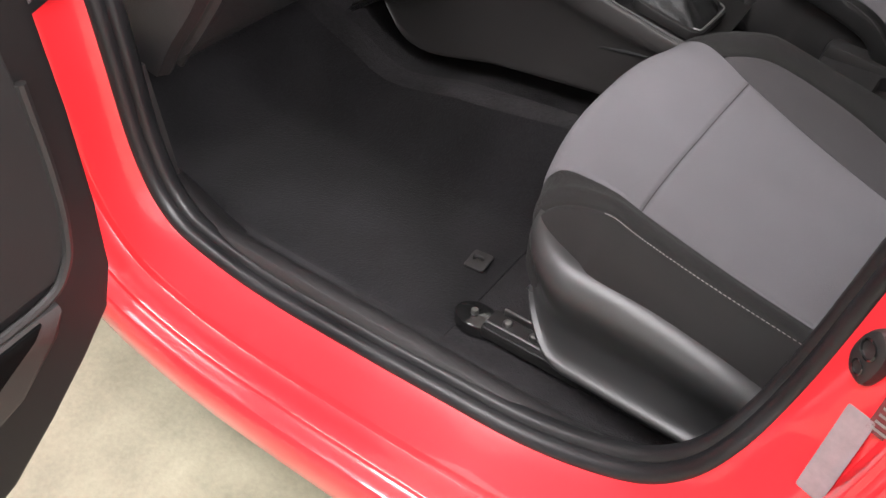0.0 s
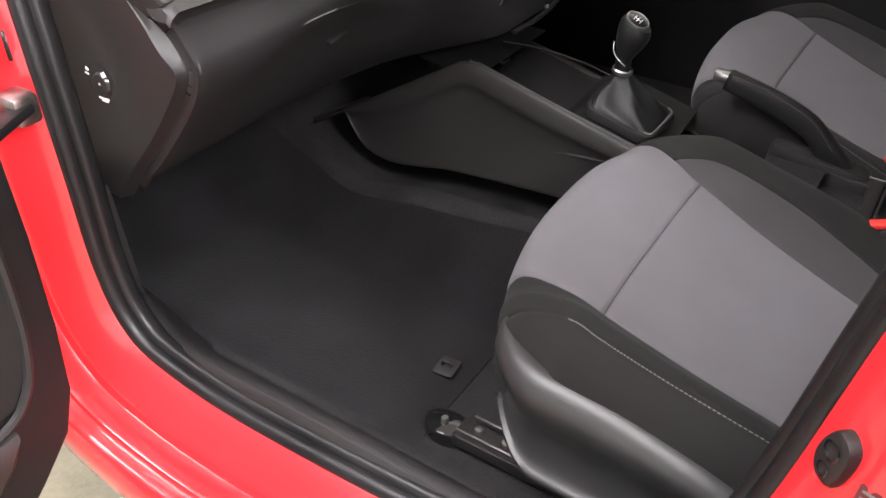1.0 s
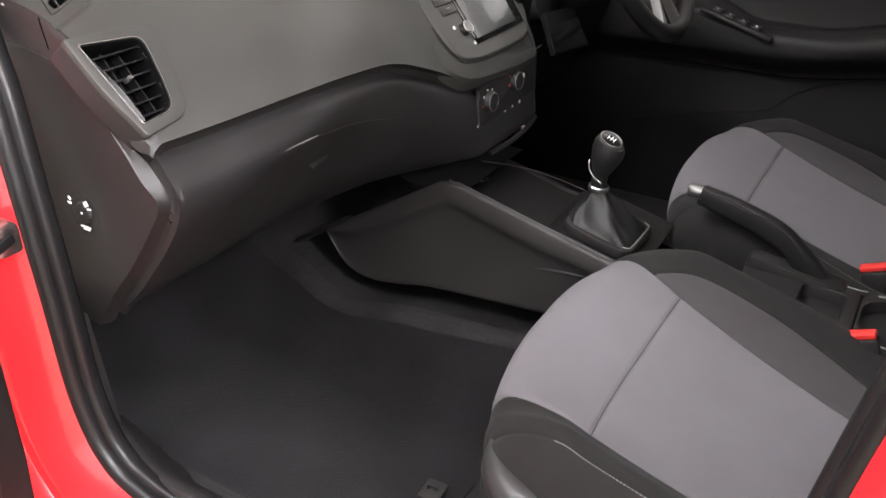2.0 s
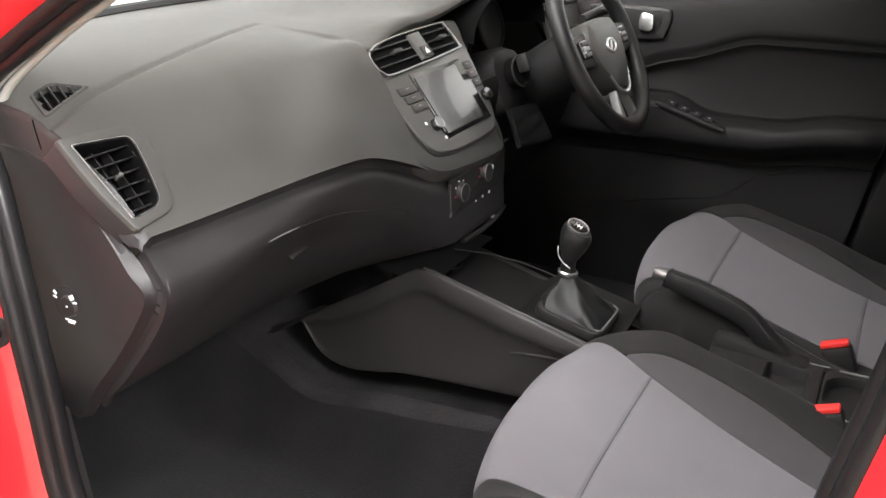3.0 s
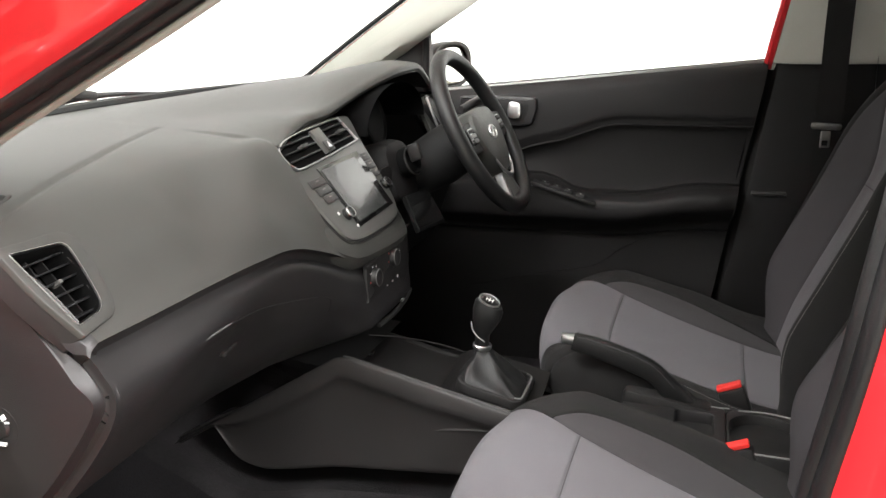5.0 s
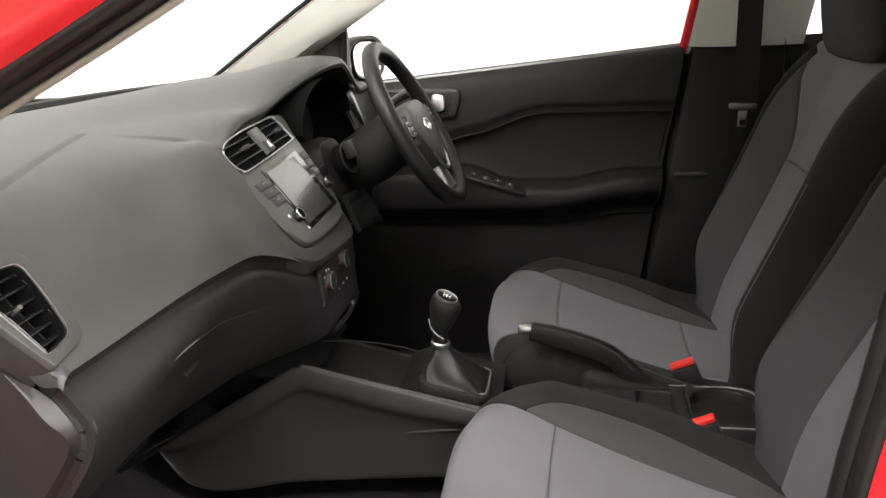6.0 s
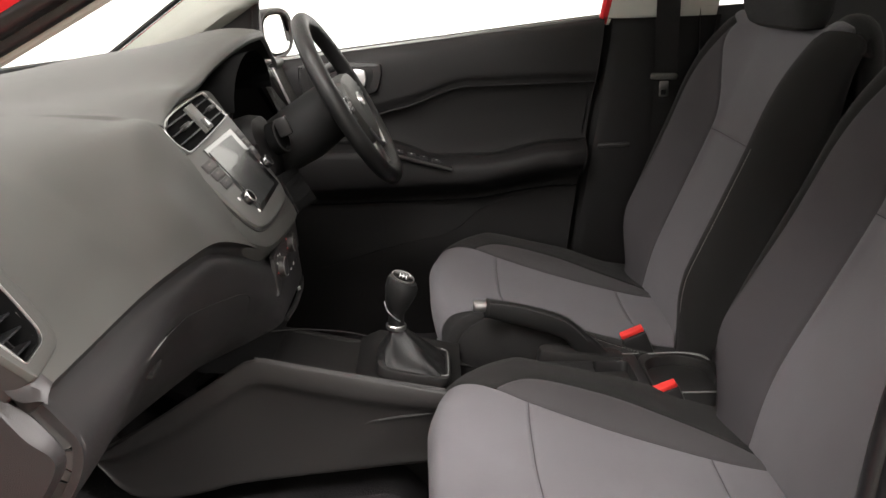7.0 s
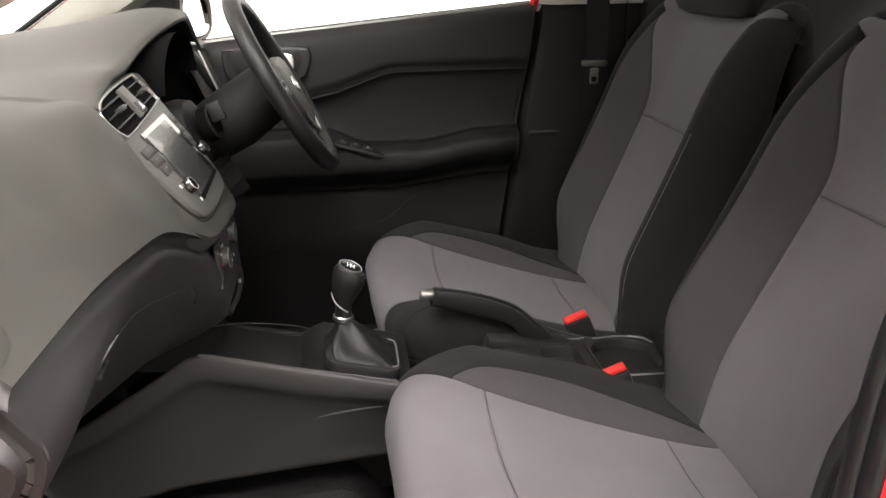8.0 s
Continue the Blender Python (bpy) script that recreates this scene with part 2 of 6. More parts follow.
def slab(outline, depth, m, bevel=0.002, smooth=0, inset=None, bm=None):
    """A plate cut along a 2D outline, its face at local z = 0 and its back at -depth, with rounded edges. inset: outline of a hole."""
    bm = bm or bmesh.new()

    def ring(points, z, shrink):
        c = Vector((sum(p[0] for p in points) / len(points), sum(p[1] for p in points) / len(points)))
        out = []
        n = len(points)
        for k in range(n):
            a, b, d = Vector(points[k - 1]), Vector(points[k]), Vector(points[(k + 1) % n])
            e = (d - a).normalized()
            nrm = Vector((e.y, -e.x))
            if nrm.dot(b - c) < 0:
                nrm = -nrm
            q = b - nrm * shrink
            out.append(m @ Vector((q.x, q.y, z)))
        return out

    if smooth:
        curve = spline([(*p, 0) for p in outline], True)
        outline = [tuple(curve(k / smooth).xy) for k in range(smooth)]
        if inset:
            hole = spline([(*p, 0) for p in inset], True)
            inset = [tuple(hole(k / smooth).xy) for k in range(smooth)]
    rows = [ring(outline, -depth, 0), ring(outline, -bevel, 0), ring(outline, -bevel * 0.3, bevel * 0.3), ring(outline, 0, bevel)]
    if inset:
        rows += [ring(inset, 0, -bevel * 0.5), ring(inset, -bevel, 0), ring(inset, -depth, 0)]
        return grid(rows, close_u=True, close_v=True, bm=bm)
    start = len(bm.verts)
    grid(rows, close_v=True, bm=bm)
    bm.verts.ensure_lookup_table()
    n = len(outline)
    bm.faces.new([bm.verts[start + k] for k in range(n)])
    bm.faces.new([bm.verts[start + 3 * n + k] for k in range(n)])
    return bm


def lathe(profile, m, sides=24, bm=None):
    """A turned shape: (radius, height) pairs round the local z axis."""
    rows = [[m @ Vector((r * math.cos(a), r * math.sin(a), h)) for a in (2 * math.pi * k / sides for k in range(sides))] for r, h in profile]
    return grid(rows, close_v=True, bm=bm)


def rounded(w, h, r, n=5, cx=0.0, cy=0.0):
    """The outline of a rectangle with round corners."""
    out = []
    for sx, sy, a0 in ((1, 1, 0), (-1, 1, 90), (-1, -1, 180), (1, -1, 270)):
        for k in range(n + 1):
            a = radians(a0 + 90 * k / n)
            out.append((cx + sx * (w / 2 - r) + r * math.cos(a), cy + sy * (h / 2 - r) + r * math.sin(a)))
    return out


def facing(origin, right, up):
    """A frame with local x along right, y along up and z towards the viewer."""
    r = Vector(right).normalized()
    u = Vector(up)
    u = (u - r * u.dot(r)).normalized()
    n = r.cross(u)
    return Matrix(((r.x, u.x, n.x, origin[0]), (r.y, u.y, n.y, origin[1]), (r.z, u.z, n.z, origin[2]), (0, 0, 0, 1)))


# ---- the studio ----
def sheet(points):
    bm = bmesh.new()
    bm.faces.new([bm.verts.new(p) for p in points])
    return bm


single("ground", box((0, 0, -0.05), (16, 14, 0.1), 0), CONCRETE, "pale speckled concrete studio floor", "floor", kind="structure", smooth=False)
single("wall_front", box((-6.1, 0, 2), (0.2, 12, 4), 0), WALL, "plain white studio backdrop with glow added", "wall", kind="structure", smooth=False)
single("wall_right", box((0, 6.1, 2), (12, 0.2, 4), 0), WALL, "plain white studio backdrop with glow added", "wall", kind="structure", smooth=False)
# unseen left and back walls, made to glow as fill light
single("wall_left", box((0, -6.1, 2), (12, 0.2, 4), 0), FILLWALL, "plain white studio backdrop with glow added", "wall", kind="structure", smooth=False)
single("wall_back", box((6.1, 0, 2), (0.2, 12, 4), 0), FILLWALL, "plain white studio backdrop with glow added", "wall", kind="structure", smooth=False)
single("ceiling", box((0, 0, 4.05), (12.4, 12.4, 0.1), 0), WALLPAINT, "plain white painted studio ceiling", "ceiling", kind="structure", smooth=False)

# ---- car body: the left side round the door opening ----
body = thing("car_body", (0, -0.75, 0.2), "glossy red hatchback body shell round the door opening", "car body", kind="structure")
OPENING = spline([
    (0.10, -0.640, 1.322), (-0.196, -0.680, 1.160), (-0.445, -0.690, 1.032), (-0.535, -0.705, 0.960), (-0.490, -0.730, 0.850),
    (-0.455, -0.745, 0.650), (-0.450, -0.745, 0.500), (-0.420, -0.745, 0.417), (-0.354, -0.745, 0.384), (-0.220, -0.745, 0.370),
    (0.030, -0.745, 0.381), (0.139, -0.745, 0.392), (0.231, -0.745, 0.425), (0.280, -0.743, 0.467), (0.312, -0.732, 0.524),
    (0.337, -0.705, 0.605), (0.363, -0.688, 0.765), (0.391, -0.683, 0.940), (0.430, -0.645, 1.250), (0.380, -0.600, 1.350),
    (0.260, -0.590, 1.365)], True)
CENTRE = Vector((-0.03, -0.7, 0.8))


def opening(t, out, dy):
    """A point beside the door opening: out metres away from it and dy further inboard."""
    p = OPENING(t)
    d = OPENING(t + 0.004) - OPENING(t - 0.004)
    n = Vector((d.z, 0, -d.x)).normalized()
    if n.dot(p - CENTRE) < 0:
        n = -n
    return p + n * out + Vector((0, dy, 0))


FLANGE = [(0.000, 0.000), (0.005, -0.010), (0.014, -0.023), (0.028, -0.038), (0.038, -0.048), (0.043, -0.053), (0.046, -0.0545), (0.052, -0.0555), (0.0555, -0.058), (0.0565, -0.062), (0.0555, -0.074), (0.0545, -0.088), (0.0555, -0.092), (0.060, -0.094), (0.0615, -0.098), (0.061, -0.106), (0.063, -0.114), (0.070, -0.120), (0.090, -0.123), (0.130, -0.118), (0.180, -0.098)]
part("side_panel", grid([[opening(k / 160, o, dy) for o, dy in FLANGE] for k in range(160)], close_u=True), RED, body)
SEAL = [(0.004, 0.014), (-0.004, 0.011), (-0.0075, 0.003), (-0.005, -0.006), (0.001, -0.0105), (0.007, -0.010), (0.010, -0.004), (0.008, 0.004)]
seal = thing("door_seal", (-0.05, -0.745, 0.36), "black rubber weather seal round the door opening", "door seal")
part("bulb", grid([[opening(k / 240, o, dy) for o, dy in SEAL] for k in range(240)], close_u=True, close_v=True), RUBBER, seal, flat_angle=60)
LIP = [(0.004, 0.030), (-0.006, 0.030), (-0.0115, 0.025), (-0.0145, 0.014), (-0.011, 0.007), (-0.004, 0.006)]
part("lip", grid([[opening(k / 240, o, dy) for o, dy in LIP] for k in range(240)], close_u=True, close_v=True), RUBBER, seal, flat_angle=60)

# roof, right side and tail close the shell
ROOF = lambda x, y: Vector((x, y, 1.42 - 0.10 * (y / 0.6) ** 2 - 0.05 * ((x - 0.6) / 0.9) ** 2))
roof = thing("car_roof", (0.6, 0, 1.35), "red car roof with pale headlining", "car roof", kind="structure")
part("roof_skin", grid([[ROOF(-0.02 + 1.7 * i / 20, -0.62 + 1.24 * j / 16) + Vector((0, 0, 0.03)) for j in range(17)] for i in range(21)]), RED, roof)
part("headlining", grid([[ROOF(-0.02 + 1.7 * i / 20, -0.60 + 1.2 * j / 16) for j in range(17)] for i in range(21)]), PALE, roof)

# ---- cabin floor ----
TUNNEL = spline([(-0.80, 0.560, 0), (-0.70, 0.480, 0), (-0.61, 0.422, 0), (-0.55, 0.393, 0), (-0.50, 0.363, 0), (-0.45, 0.354, 0), (-0.38, 0.366, 0), (-0.32, 0.379, 0), (-0.12, 0.397, 0), (0.05, 0.408, 0)])


@functools.lru_cache(maxsize=None)
def tunnel_z(x):
    """The height of the carpet's edge along the tunnel."""
    lo, hi = 0.0, 1.0
    for _ in range(24):
        m = (lo + hi) / 2
        lo, hi = (m, hi) if TUNNEL(m).x < x else (lo, m)
    return TUNNEL(lo).y


def floor_at(x, y):
    base = 0.268 + 0.30 * step(-0.62, -1.02, x) + 0.05 * step(-0.60, -0.66, y)
    side = abs(y + 0.02)
    edge = max(base, base + (tunnel_z(round(x, 3)) - base) * step(0.03, -0.10, x))
    up = step(0.340, 0.196, side) ** 1.3
    z = base + (edge - base) * up
    if side < 0.182:
        z = max(base, edge - 0.042 * step(0.182, 0.164, side))
    return Vector((x, y, z))


across_floor = [-0.68 + 0.36 * k / 18 for k in range(18)] + [-0.32 + 0.18 * k / 30 for k in range(30)] + [-0.14 + 0.24 * k / 6 for k in range(6)] + [0.10 + 0.18 * k / 30 for k in range(30)] + [0.28 + 0.40 * k / 14 for k in range(15)]
single("floor", grid([[floor_at(-1.02 + 2.4 * i / 120, y) for y in across_floor] for i in range(121)]), CARPET, "dark grey cabin floor carpet", "floor", kind="structure")
single("bulkhead", box((-1.03, 0, 0.58), (0.04, 1.4, 0.66), 0.01), CARPET, "dark carpeted bulkhead ahead of the footwell", "bulkhead", kind="structure")
# sill step: scuff plate and its inner slope
prof2 = [(-0.735, 0.378, 0), (-0.727, 0.396, 0), (-0.712, 0.398, 0), (-0.695, 0.383, 0), (-0.670, 0.345, 0), (-0.645, 0.300, 0), (-0.620, 0.262, 0)]
SCUFF = spline(prof2)


def scuff(x, s):
    q = SCUFF(s)
    lift = 0.055 * step(0.14, 0.34, x) + 0.06 * step(-0.36, -0.50, x)
    return Vector((x, q.x + 0.02 * step(-0.36, -0.50, x), q.y + lift * (1 - s)))


sill = thing("sill_trim", (-0.1, -0.70, 0.27), "black plastic sill scuff plate inside the door opening", "sill trim", kind="structure")
part("scuff_plate", patch(scuff, -0.52, 0.212, 0, 1, 40, 16, dip=0.001, skirt=0.006), LOWER, sill)
part("scuff_end", patch(scuff, 0.214, 0.42, 0, 1, 14, 16, dip=0.001, skirt=0.006), LOWER, sill)

# floor mat with its hook
def mat_at(u, v):
    p = floor_at(u, v)
    return p + Vector((0, 0, 0.007))


floor_mat = thing("floor_mat", (-0.4, -0.38, 0.27), "black carpet floor mat lying in the passenger footwell", "floor mat")
part("mat", patch(mat_at, -0.86, -0.083, lambda u: -0.605 + 0.05 * step(-0.75, -0.9, u), lambda u: -0.245 + 0.01 * step(-0.3, 0, u), 40, 24, dip=0.004, skirt=0.012, rim=0.02), MATCLOTH, floor_mat)
hook_m = pose(-0.122, -0.462, 0.283, 0, 0, 6)
hook = part("hook_plate", slab(rounded(0.032, 0.038, 0.005), 0.003, hook_m, 0.0015), TRIM, floor_mat, "small grey plastic mat anchor")
part("hook", tube([hook_m @ Vector(p) for p in ((-0.007, 0, 0), (-0.006, 0, 0.006), (0.003, 0, 0.007), (0.007, 0, 0.003))], 0.0028, 8, n=12), BLACK, hook)


# ---- seats ----
CUSHION = spline([(0.040, 0.330, 0), (0.010, 0.352, 0), (-0.010, 0.395, 0), (-0.030, 0.445, 0), (-0.038, 0.500, 0), (-0.012, 0.535, 0), (0.060, 0.543, 0), (0.125, 0.530, 0), (0.250, 0.499, 0), (0.400, 0.468, 0), (0.520, 0.455, 0)])
ACROSS = spline([(0, -0.008, 0), (0.090, -0.005, 0), (0.160, 0.002, 0), (0.190, 0.015, 0), (0.214, 0.029, 0), (0.242, 0.027, 0), (0.263, 0.000, 0), (0.270, -0.040, 0), (0.262, -0.085, 0)])
ACROSS_IN = spline([(0, -0.008, 0), (0.090, -0.002, 0), (0.155, 0.007, 0), (0.188, 0.017, 0), (0.214, 0.027, 0), (0.244, 0.029, 0), (0.270, 0.010, 0), (0.282, -0.020, 0), (0.276, -0.085, 0)])
BACK = spline([(0.405, 0.440, 0), (0.428, 0.520, 0), (0.462, 0.600, 0), (0.512, 0.700, 0), (0.567, 0.812, 0), (0.615, 0.920, 0), (0.648, 0.990, 0), (0.668, 1.018, 0), (0.688, 1.019, 0), (0.698, 0.985, 0), (0.700, 0.900, 0)])
BACKACROSS = spline([(0, -0.010, 0), (0.070, -0.007, 0), (0.118, 0.000, 0), (0.165, 0.028, 0), (0.205, 0.057, 0), (0.232, 0.058, 0), (0.258, 0.024, 0), (0.268, -0.035, 0), (0.255, -0.100, 0)])


def seat_surface(curve, across, split, squeeze, depth, bow=None, inward=None, crown=None, ebb=False, thick=lambda u: 1):
    """A padded surface: a profile from front to back, and a section that is the same on both sides; past split the sides draw in by squeeze."""
    def f(u, v):
        c = curve(u)
        d = curve(min(1, u + 0.004)) - curve(max(0, u - 0.004))
        n = Vector((-d.y, 0, d.x)).normalized()
        q = (inward or across)(v) if v > 0 else across(-v)
        wide = q.x if q.x < split else split + (q.x - split) * squeeze(u)
        s = 1 if v >= 0 else -1
        high = depth(u) * (1 - step(0.79, 0.93, u) if inward and v > 0 else 1 - step(0.72, 0.88, u) if ebb else 1)
        p = Vector((c.x, s * wide, c.y)) + n * q.y * (high if q.y > 0 else thick(u))
        if bow:
            p.x += bow(u) * (0.50 if v > 0 else 1) * min(1.3, (wide / 0.2) ** 2.4)
        if crown:
            p.z += crown(u) * (1 - (wide / 0.17) ** 2)
        return p
    return f


CUSHION_AT = seat_surface(CUSHION, ACROSS, 0.185, lambda u: 0.74 + 0.26 * step(0.42, 0.72, u), lambda u: 0.05 + 0.95 * step(0.32, 0.58, u), lambda u: 0.046 * (1 - step(0.45, 0.78, u)), ACROSS_IN, lambda u: 0.030 * (step(0.20, 0.42, u) - step(0.46, 0.68, u)))
CUSHION_EBB = seat_surface(CUSHION, ACROSS, 0.185, lambda u: 0.74 + 0.26 * step(0.42, 0.72, u), lambda u: 0.05 + 0.95 * step(0.32, 0.58, u), lambda u: 0.046 * (1 - step(0.45, 0.78, u)), ACROSS_IN, lambda u: 0.030 * (step(0.20, 0.42, u) - step(0.46, 0.68, u)), True)
BACK_AT = seat_surface(BACK, BACKACROSS, 0.05, lambda u: 0.94 + 0.08 * step(0.0, 0.2, u) - 0.035 * step(0.38, 0.68, u) - 0.06 * step(0.7, 1, u), lambda u: 0.35 + 0.80 * step(0.02, 0.20, u) - 0.75 * step(0.43, 0.71, u), thick=lambda u: 1 - 0.70 * step(0.15, 0.58, u))


def seat(cy, door, label, lean=0.0):
    """A front seat at y = cy; door is the way to its door, 1 or -1. Both seats are sewn alike: v > 0 is the car's right."""
    root = thing("car_seat", (0.25, cy, 0.27), label, "car seat", "front seats")
    put = lambda f: (lambda u, v: Vector((f(u, v).x, cy + f(u, v).y, f(u, v).z)))
    c = put(CUSHION_AT if door < 0 else CUSHION_EBB)
    b = lambda u, v: put(BACK_AT)(u, v) + Vector((0.020 - lean * max(0, put(BACK_AT)(u, v).z - 0.60), 0, 0))
    edge = lambda u: 0.250 + 0.10 * step(0.46, 0.88, u)
    INNER = spline([(0.45, 0, 0), (0.44, 0, 0), (0.285, 0, 0), (0.228, 0, 0), (0.165, 0, 0), (0.11, 0, 0), (0.085, 0, 0)])
    inner_edge = lambda u: INNER((u - 0.4) / 0.6 if u > 0.4 else 0).x
    taper = lambda u: inner_edge(u) + 0.003 + 0.225 * max(0, math.sin(math.pi * min(1, max(0, (u - 0.600) / 0.34)))) ** 0.75
    seam = lambda u: 0.590 - 0.022 * step(0.66, 0.92, u)
    less = lambda fn: (lambda u: -fn(u))
    cush = part("cushion", patch(c, 0.27, 0.682, less(edge), inner_edge, 44, 30, dip=0.0024, rim=0.0030), FABRIC, root, "light grey cloth cushion front")
    part("cushion_middle", patch(c, 0.682, 0.875, less(edge), inner_edge, 24, 26, dip=0.0024, rim=0.0030), FABRIC, cush, "light grey cloth")
    part("cushion_rear", patch(c, 0.875, 1.0, less(edge), inner_edge, 16, 26, dip=0.0024, rim=0.0030), FABRIC, cush, "light grey cloth")
    part("cushion_front", patch(c, 0.0, 0.27, -0.98, 0.98, 18, 40), BOLSTER, cush, "black cloth under the front edge")
    part("cushion_wedge", patch(c, 0.60, 0.97, inner_edge, taper, 36, 14, dip=0.002, rim=0.003), WEDGE, cush, "mid grey cloth strip")
    part("inner_bolster", patch(c, 0.27, 1.0, taper, 1.0, 60, 22, dip=0.003, rim=0.003), BOLSTER, cush, "black cloth side bolster")
    part("outer_bolster", patch(c, 0.27, 1.0, less(seam), less(edge), 50, 16, dip=0.003, rim=0.003), BOLSTER, cush, "black cloth side bolster")
    part("side_band", patch(c, 0.27, 1.0, -1.0, less(seam), 50, 16, lift=0.001, dip=0.003, rim=0.003), BOLSTER, cush, "black cloth band below the stitched seam")
    for u, lo, hi in ((0.682, -edge(0.682), inner_edge(0.682)), (0.875, -edge(0.875), inner_edge(0.875))):
        part("seam", tube([c(u, lo + (hi - lo) * k / 12) - Vector((0, 0, 0.0012)) for k in range(13)], 0.0007, 6, n=40), WEDGE, cush, "dark sewn seam")
    # runs of single stitches: beside the outer seam of the passenger's cushion, and on the inner bolster of each back
    def stitches(f, u0, u1, line, count, parent):
        bm = bmesh.new()
        for k in range(count):
            u = u0 + (u1 - u0) * k / count
            v = line(u)
            p, q = f(u, v), f(u + 0.6 * (u1 - u0) / count, line(u + 0.6 * (u1 - u0) / count))
            d = (q - p).normalized()
            w = (f(u, v + 0.004) - f(u, v - 0.004)).normalized()
            n = d.cross(w).normalized()
            w = n.cross(d)
            box((p + q) / 2, ((q - p).length, 0.0010, 0.0010), 0, Matrix((d, w, n)).transposed(), bm)
        tagged(part("stitching", bm, THREAD, parent, "pale contrast stitching", smooth=False), kind="stuff")

    stitches(c, 0.61, 0.94, lambda u: -seam(u) - 0.012, 90, cush)
    # backrest
    crest = lambda u: 0.30 * step(0.62, 0.69, u)
    right = lambda u: 0.290 + 0.170 * step(0.40, 0.60, u)
    left = lambda u: -(0.330 - 0.105 * step(0.08, 0.19, u) + 0.190 * step(0.36, 0.60, u))
    back = part("backrest", patch(b, 0.02, 0.392, left, right, 34, 26, dip=0.0030, rim=0.0030), FABRIC, root, "light grey cloth backrest")
    part("backrest_top", patch(b, 0.392, 0.70, lambda u: left(u) - crest(u), lambda u: right(u) + crest(u), 34, 30, dip=0.0030, rim=0.0030), FABRIC, back, "light grey cloth")
    part("seam", tube([b(0.392, left(0.392) + (right(0.392) - left(0.392)) * k / 12) + Vector((0.0012, 0, 0)) for k in range(13)], 0.0008, 6, n=40), WEDGE, back, "dark sewn seam")
    edging = lambda u: 0.600 - 0.075 * step(0.16, 0.36, u) - 0.055 * step(0.40, 0.60, u)
    part("right_wing_panel", patch(b, 0.02, 0.60, right, edging, 40, 16, dip=0.0030, rim=0.0030), WING, back, "grey cloth wing")
    part("right_wing", patch(b, 0.0, 0.70, lambda u: max(edging(u), right(u)) + crest(u), 1.0, 44, 18), BOLSTER, back, "black cloth side bolster")
    fold = lambda u: -(0.515 - 0.030 * step(0.36, 0.62, u))
    part("left_wing_panel", patch(b, 0.02, 0.62, fold, left, 40, 14, dip=0.0030, rim=0.0030), BOLSTER, back, "black cloth wing")
    part("left_wing", patch(b, 0.0, 0.70, -1.0, lambda u: min(fold(u), left(u)) - crest(u), 44, 18), BOLSTER, back, "black cloth side bolster")
    stitches(b, 0.12, 0.40, lambda u: -0.62, 56, back)
    part("backrest_shell", patch(b, 0.70, 1.0, -1.0, 1.0, 16, 40), BOLSTER, back, "black cloth back cover")
    rear = grid([[Vector((0.700 - 0.215 * s + 0.03 * math.sin(math.pi * s), cy + 0.235 * w, 0.90 - 0.50 * s)) for w in (-1, -0.6, 0, 0.6, 1)] for s in (0, 0.25, 0.5, 0.75, 1)])
    part("backrest_rear", rear, BOLSTER, back, "black cloth back cover")
    # headrest on two posts
    head = part("headrest", grid([[Vector((0.668 - lean * 0.4 + 0.047 * hx * (1 + 0.25 * hz), cy + 0.158 * hy, 1.096 + 0.084 * hz)) for hx, hy, hz in
        ((math.copysign(abs(math.cos(a)) ** 0.7, math.cos(a)) * r, math.copysign(abs(math.sin(a)) ** 0.6, math.sin(a)) * r, zz) for a in (2 * math.pi * k / 28 for k in range(28)))]
        for r, zz in ((0.02, -1), (0.6, -0.99), (0.86, -0.9), (0.97, -0.65), (1, -0.2), (1, 0.3), (0.95, 0.7), (0.82, 0.92), (0.5, 1.0), (0.02, 1.02))], close_v=True), BOLSTER, root, "black cloth headrest")
    for dy in (-0.06, 0.06):
        part("post", tube([(0.690 - lean * 0.4, cy + dy, 0.98), (0.686 - lean * 0.4, cy + dy, 1.06)], 0.006, 10, n=4), BLACK, head, "black headrest post")
    # plastic side shield towards the door
    oy = cy + door * 0.272
    SH = spline([(0.036, 1.0, 0), (0.010, 1.02, 0), (-0.008, 0.95, 0), (-0.017, 0.82, 0), (-0.013, 0.62, 0), (-0.004, 0.42, 0), (-0.004, 0.24, 0), (-0.010, 0.10, 0), (-0.020, 0.04, 0), (-0.017, -0.02, 0), (0.004, -0.04, 0)])
    TOP = spline([(0.520, 0, 0), (0.512, 0, 0), (0.507, 0, 0), (0.501, 0, 0), (0.490, 0, 0), (0.477, 0, 0), (0.460, 0, 0), (0.436, 0, 0)])

    def shield(u, v):
        q = SH(v)
        top, low = TOP(u).x, 0.370 - 0.014 * u + 0.050 * (1 - min(1, u / 0.20)) ** 2
        tuck = 0.042 * (1 - min(1, u / 0.20)) ** 2
        return Vector((0.020 + 0.37 * u + 0.012 * (1 - q.y), oy - door * (q.x + tuck), low + (top - low) * q.y))

    part("side_shield", patch(shield, 0, 1, 0, 1, 48, 40, dip=0.001, skirt=0.01, flip=door < 0), SHINY, root, "satin black plastic side shield")

    # cloth and plastic side towards the console, rounded at its front
    def flank_side(u, v):
        bend = 0.060 * (1 - min(1, u / 0.25)) ** 2
        return Vector((0.012 + 0.40 * u - 0.010 * (1 - v) * (1 - u), cy - door * (0.262 - bend - 0.012 * v * v), 0.462 - 0.020 * u - 0.150 * v))

    part("inner_shield", patch(flank_side, 0, 1, 0, 1, 30, 16, dip=0.002, skirt=0.01, flip=door > 0), TRIM, root, "plain black side panel")
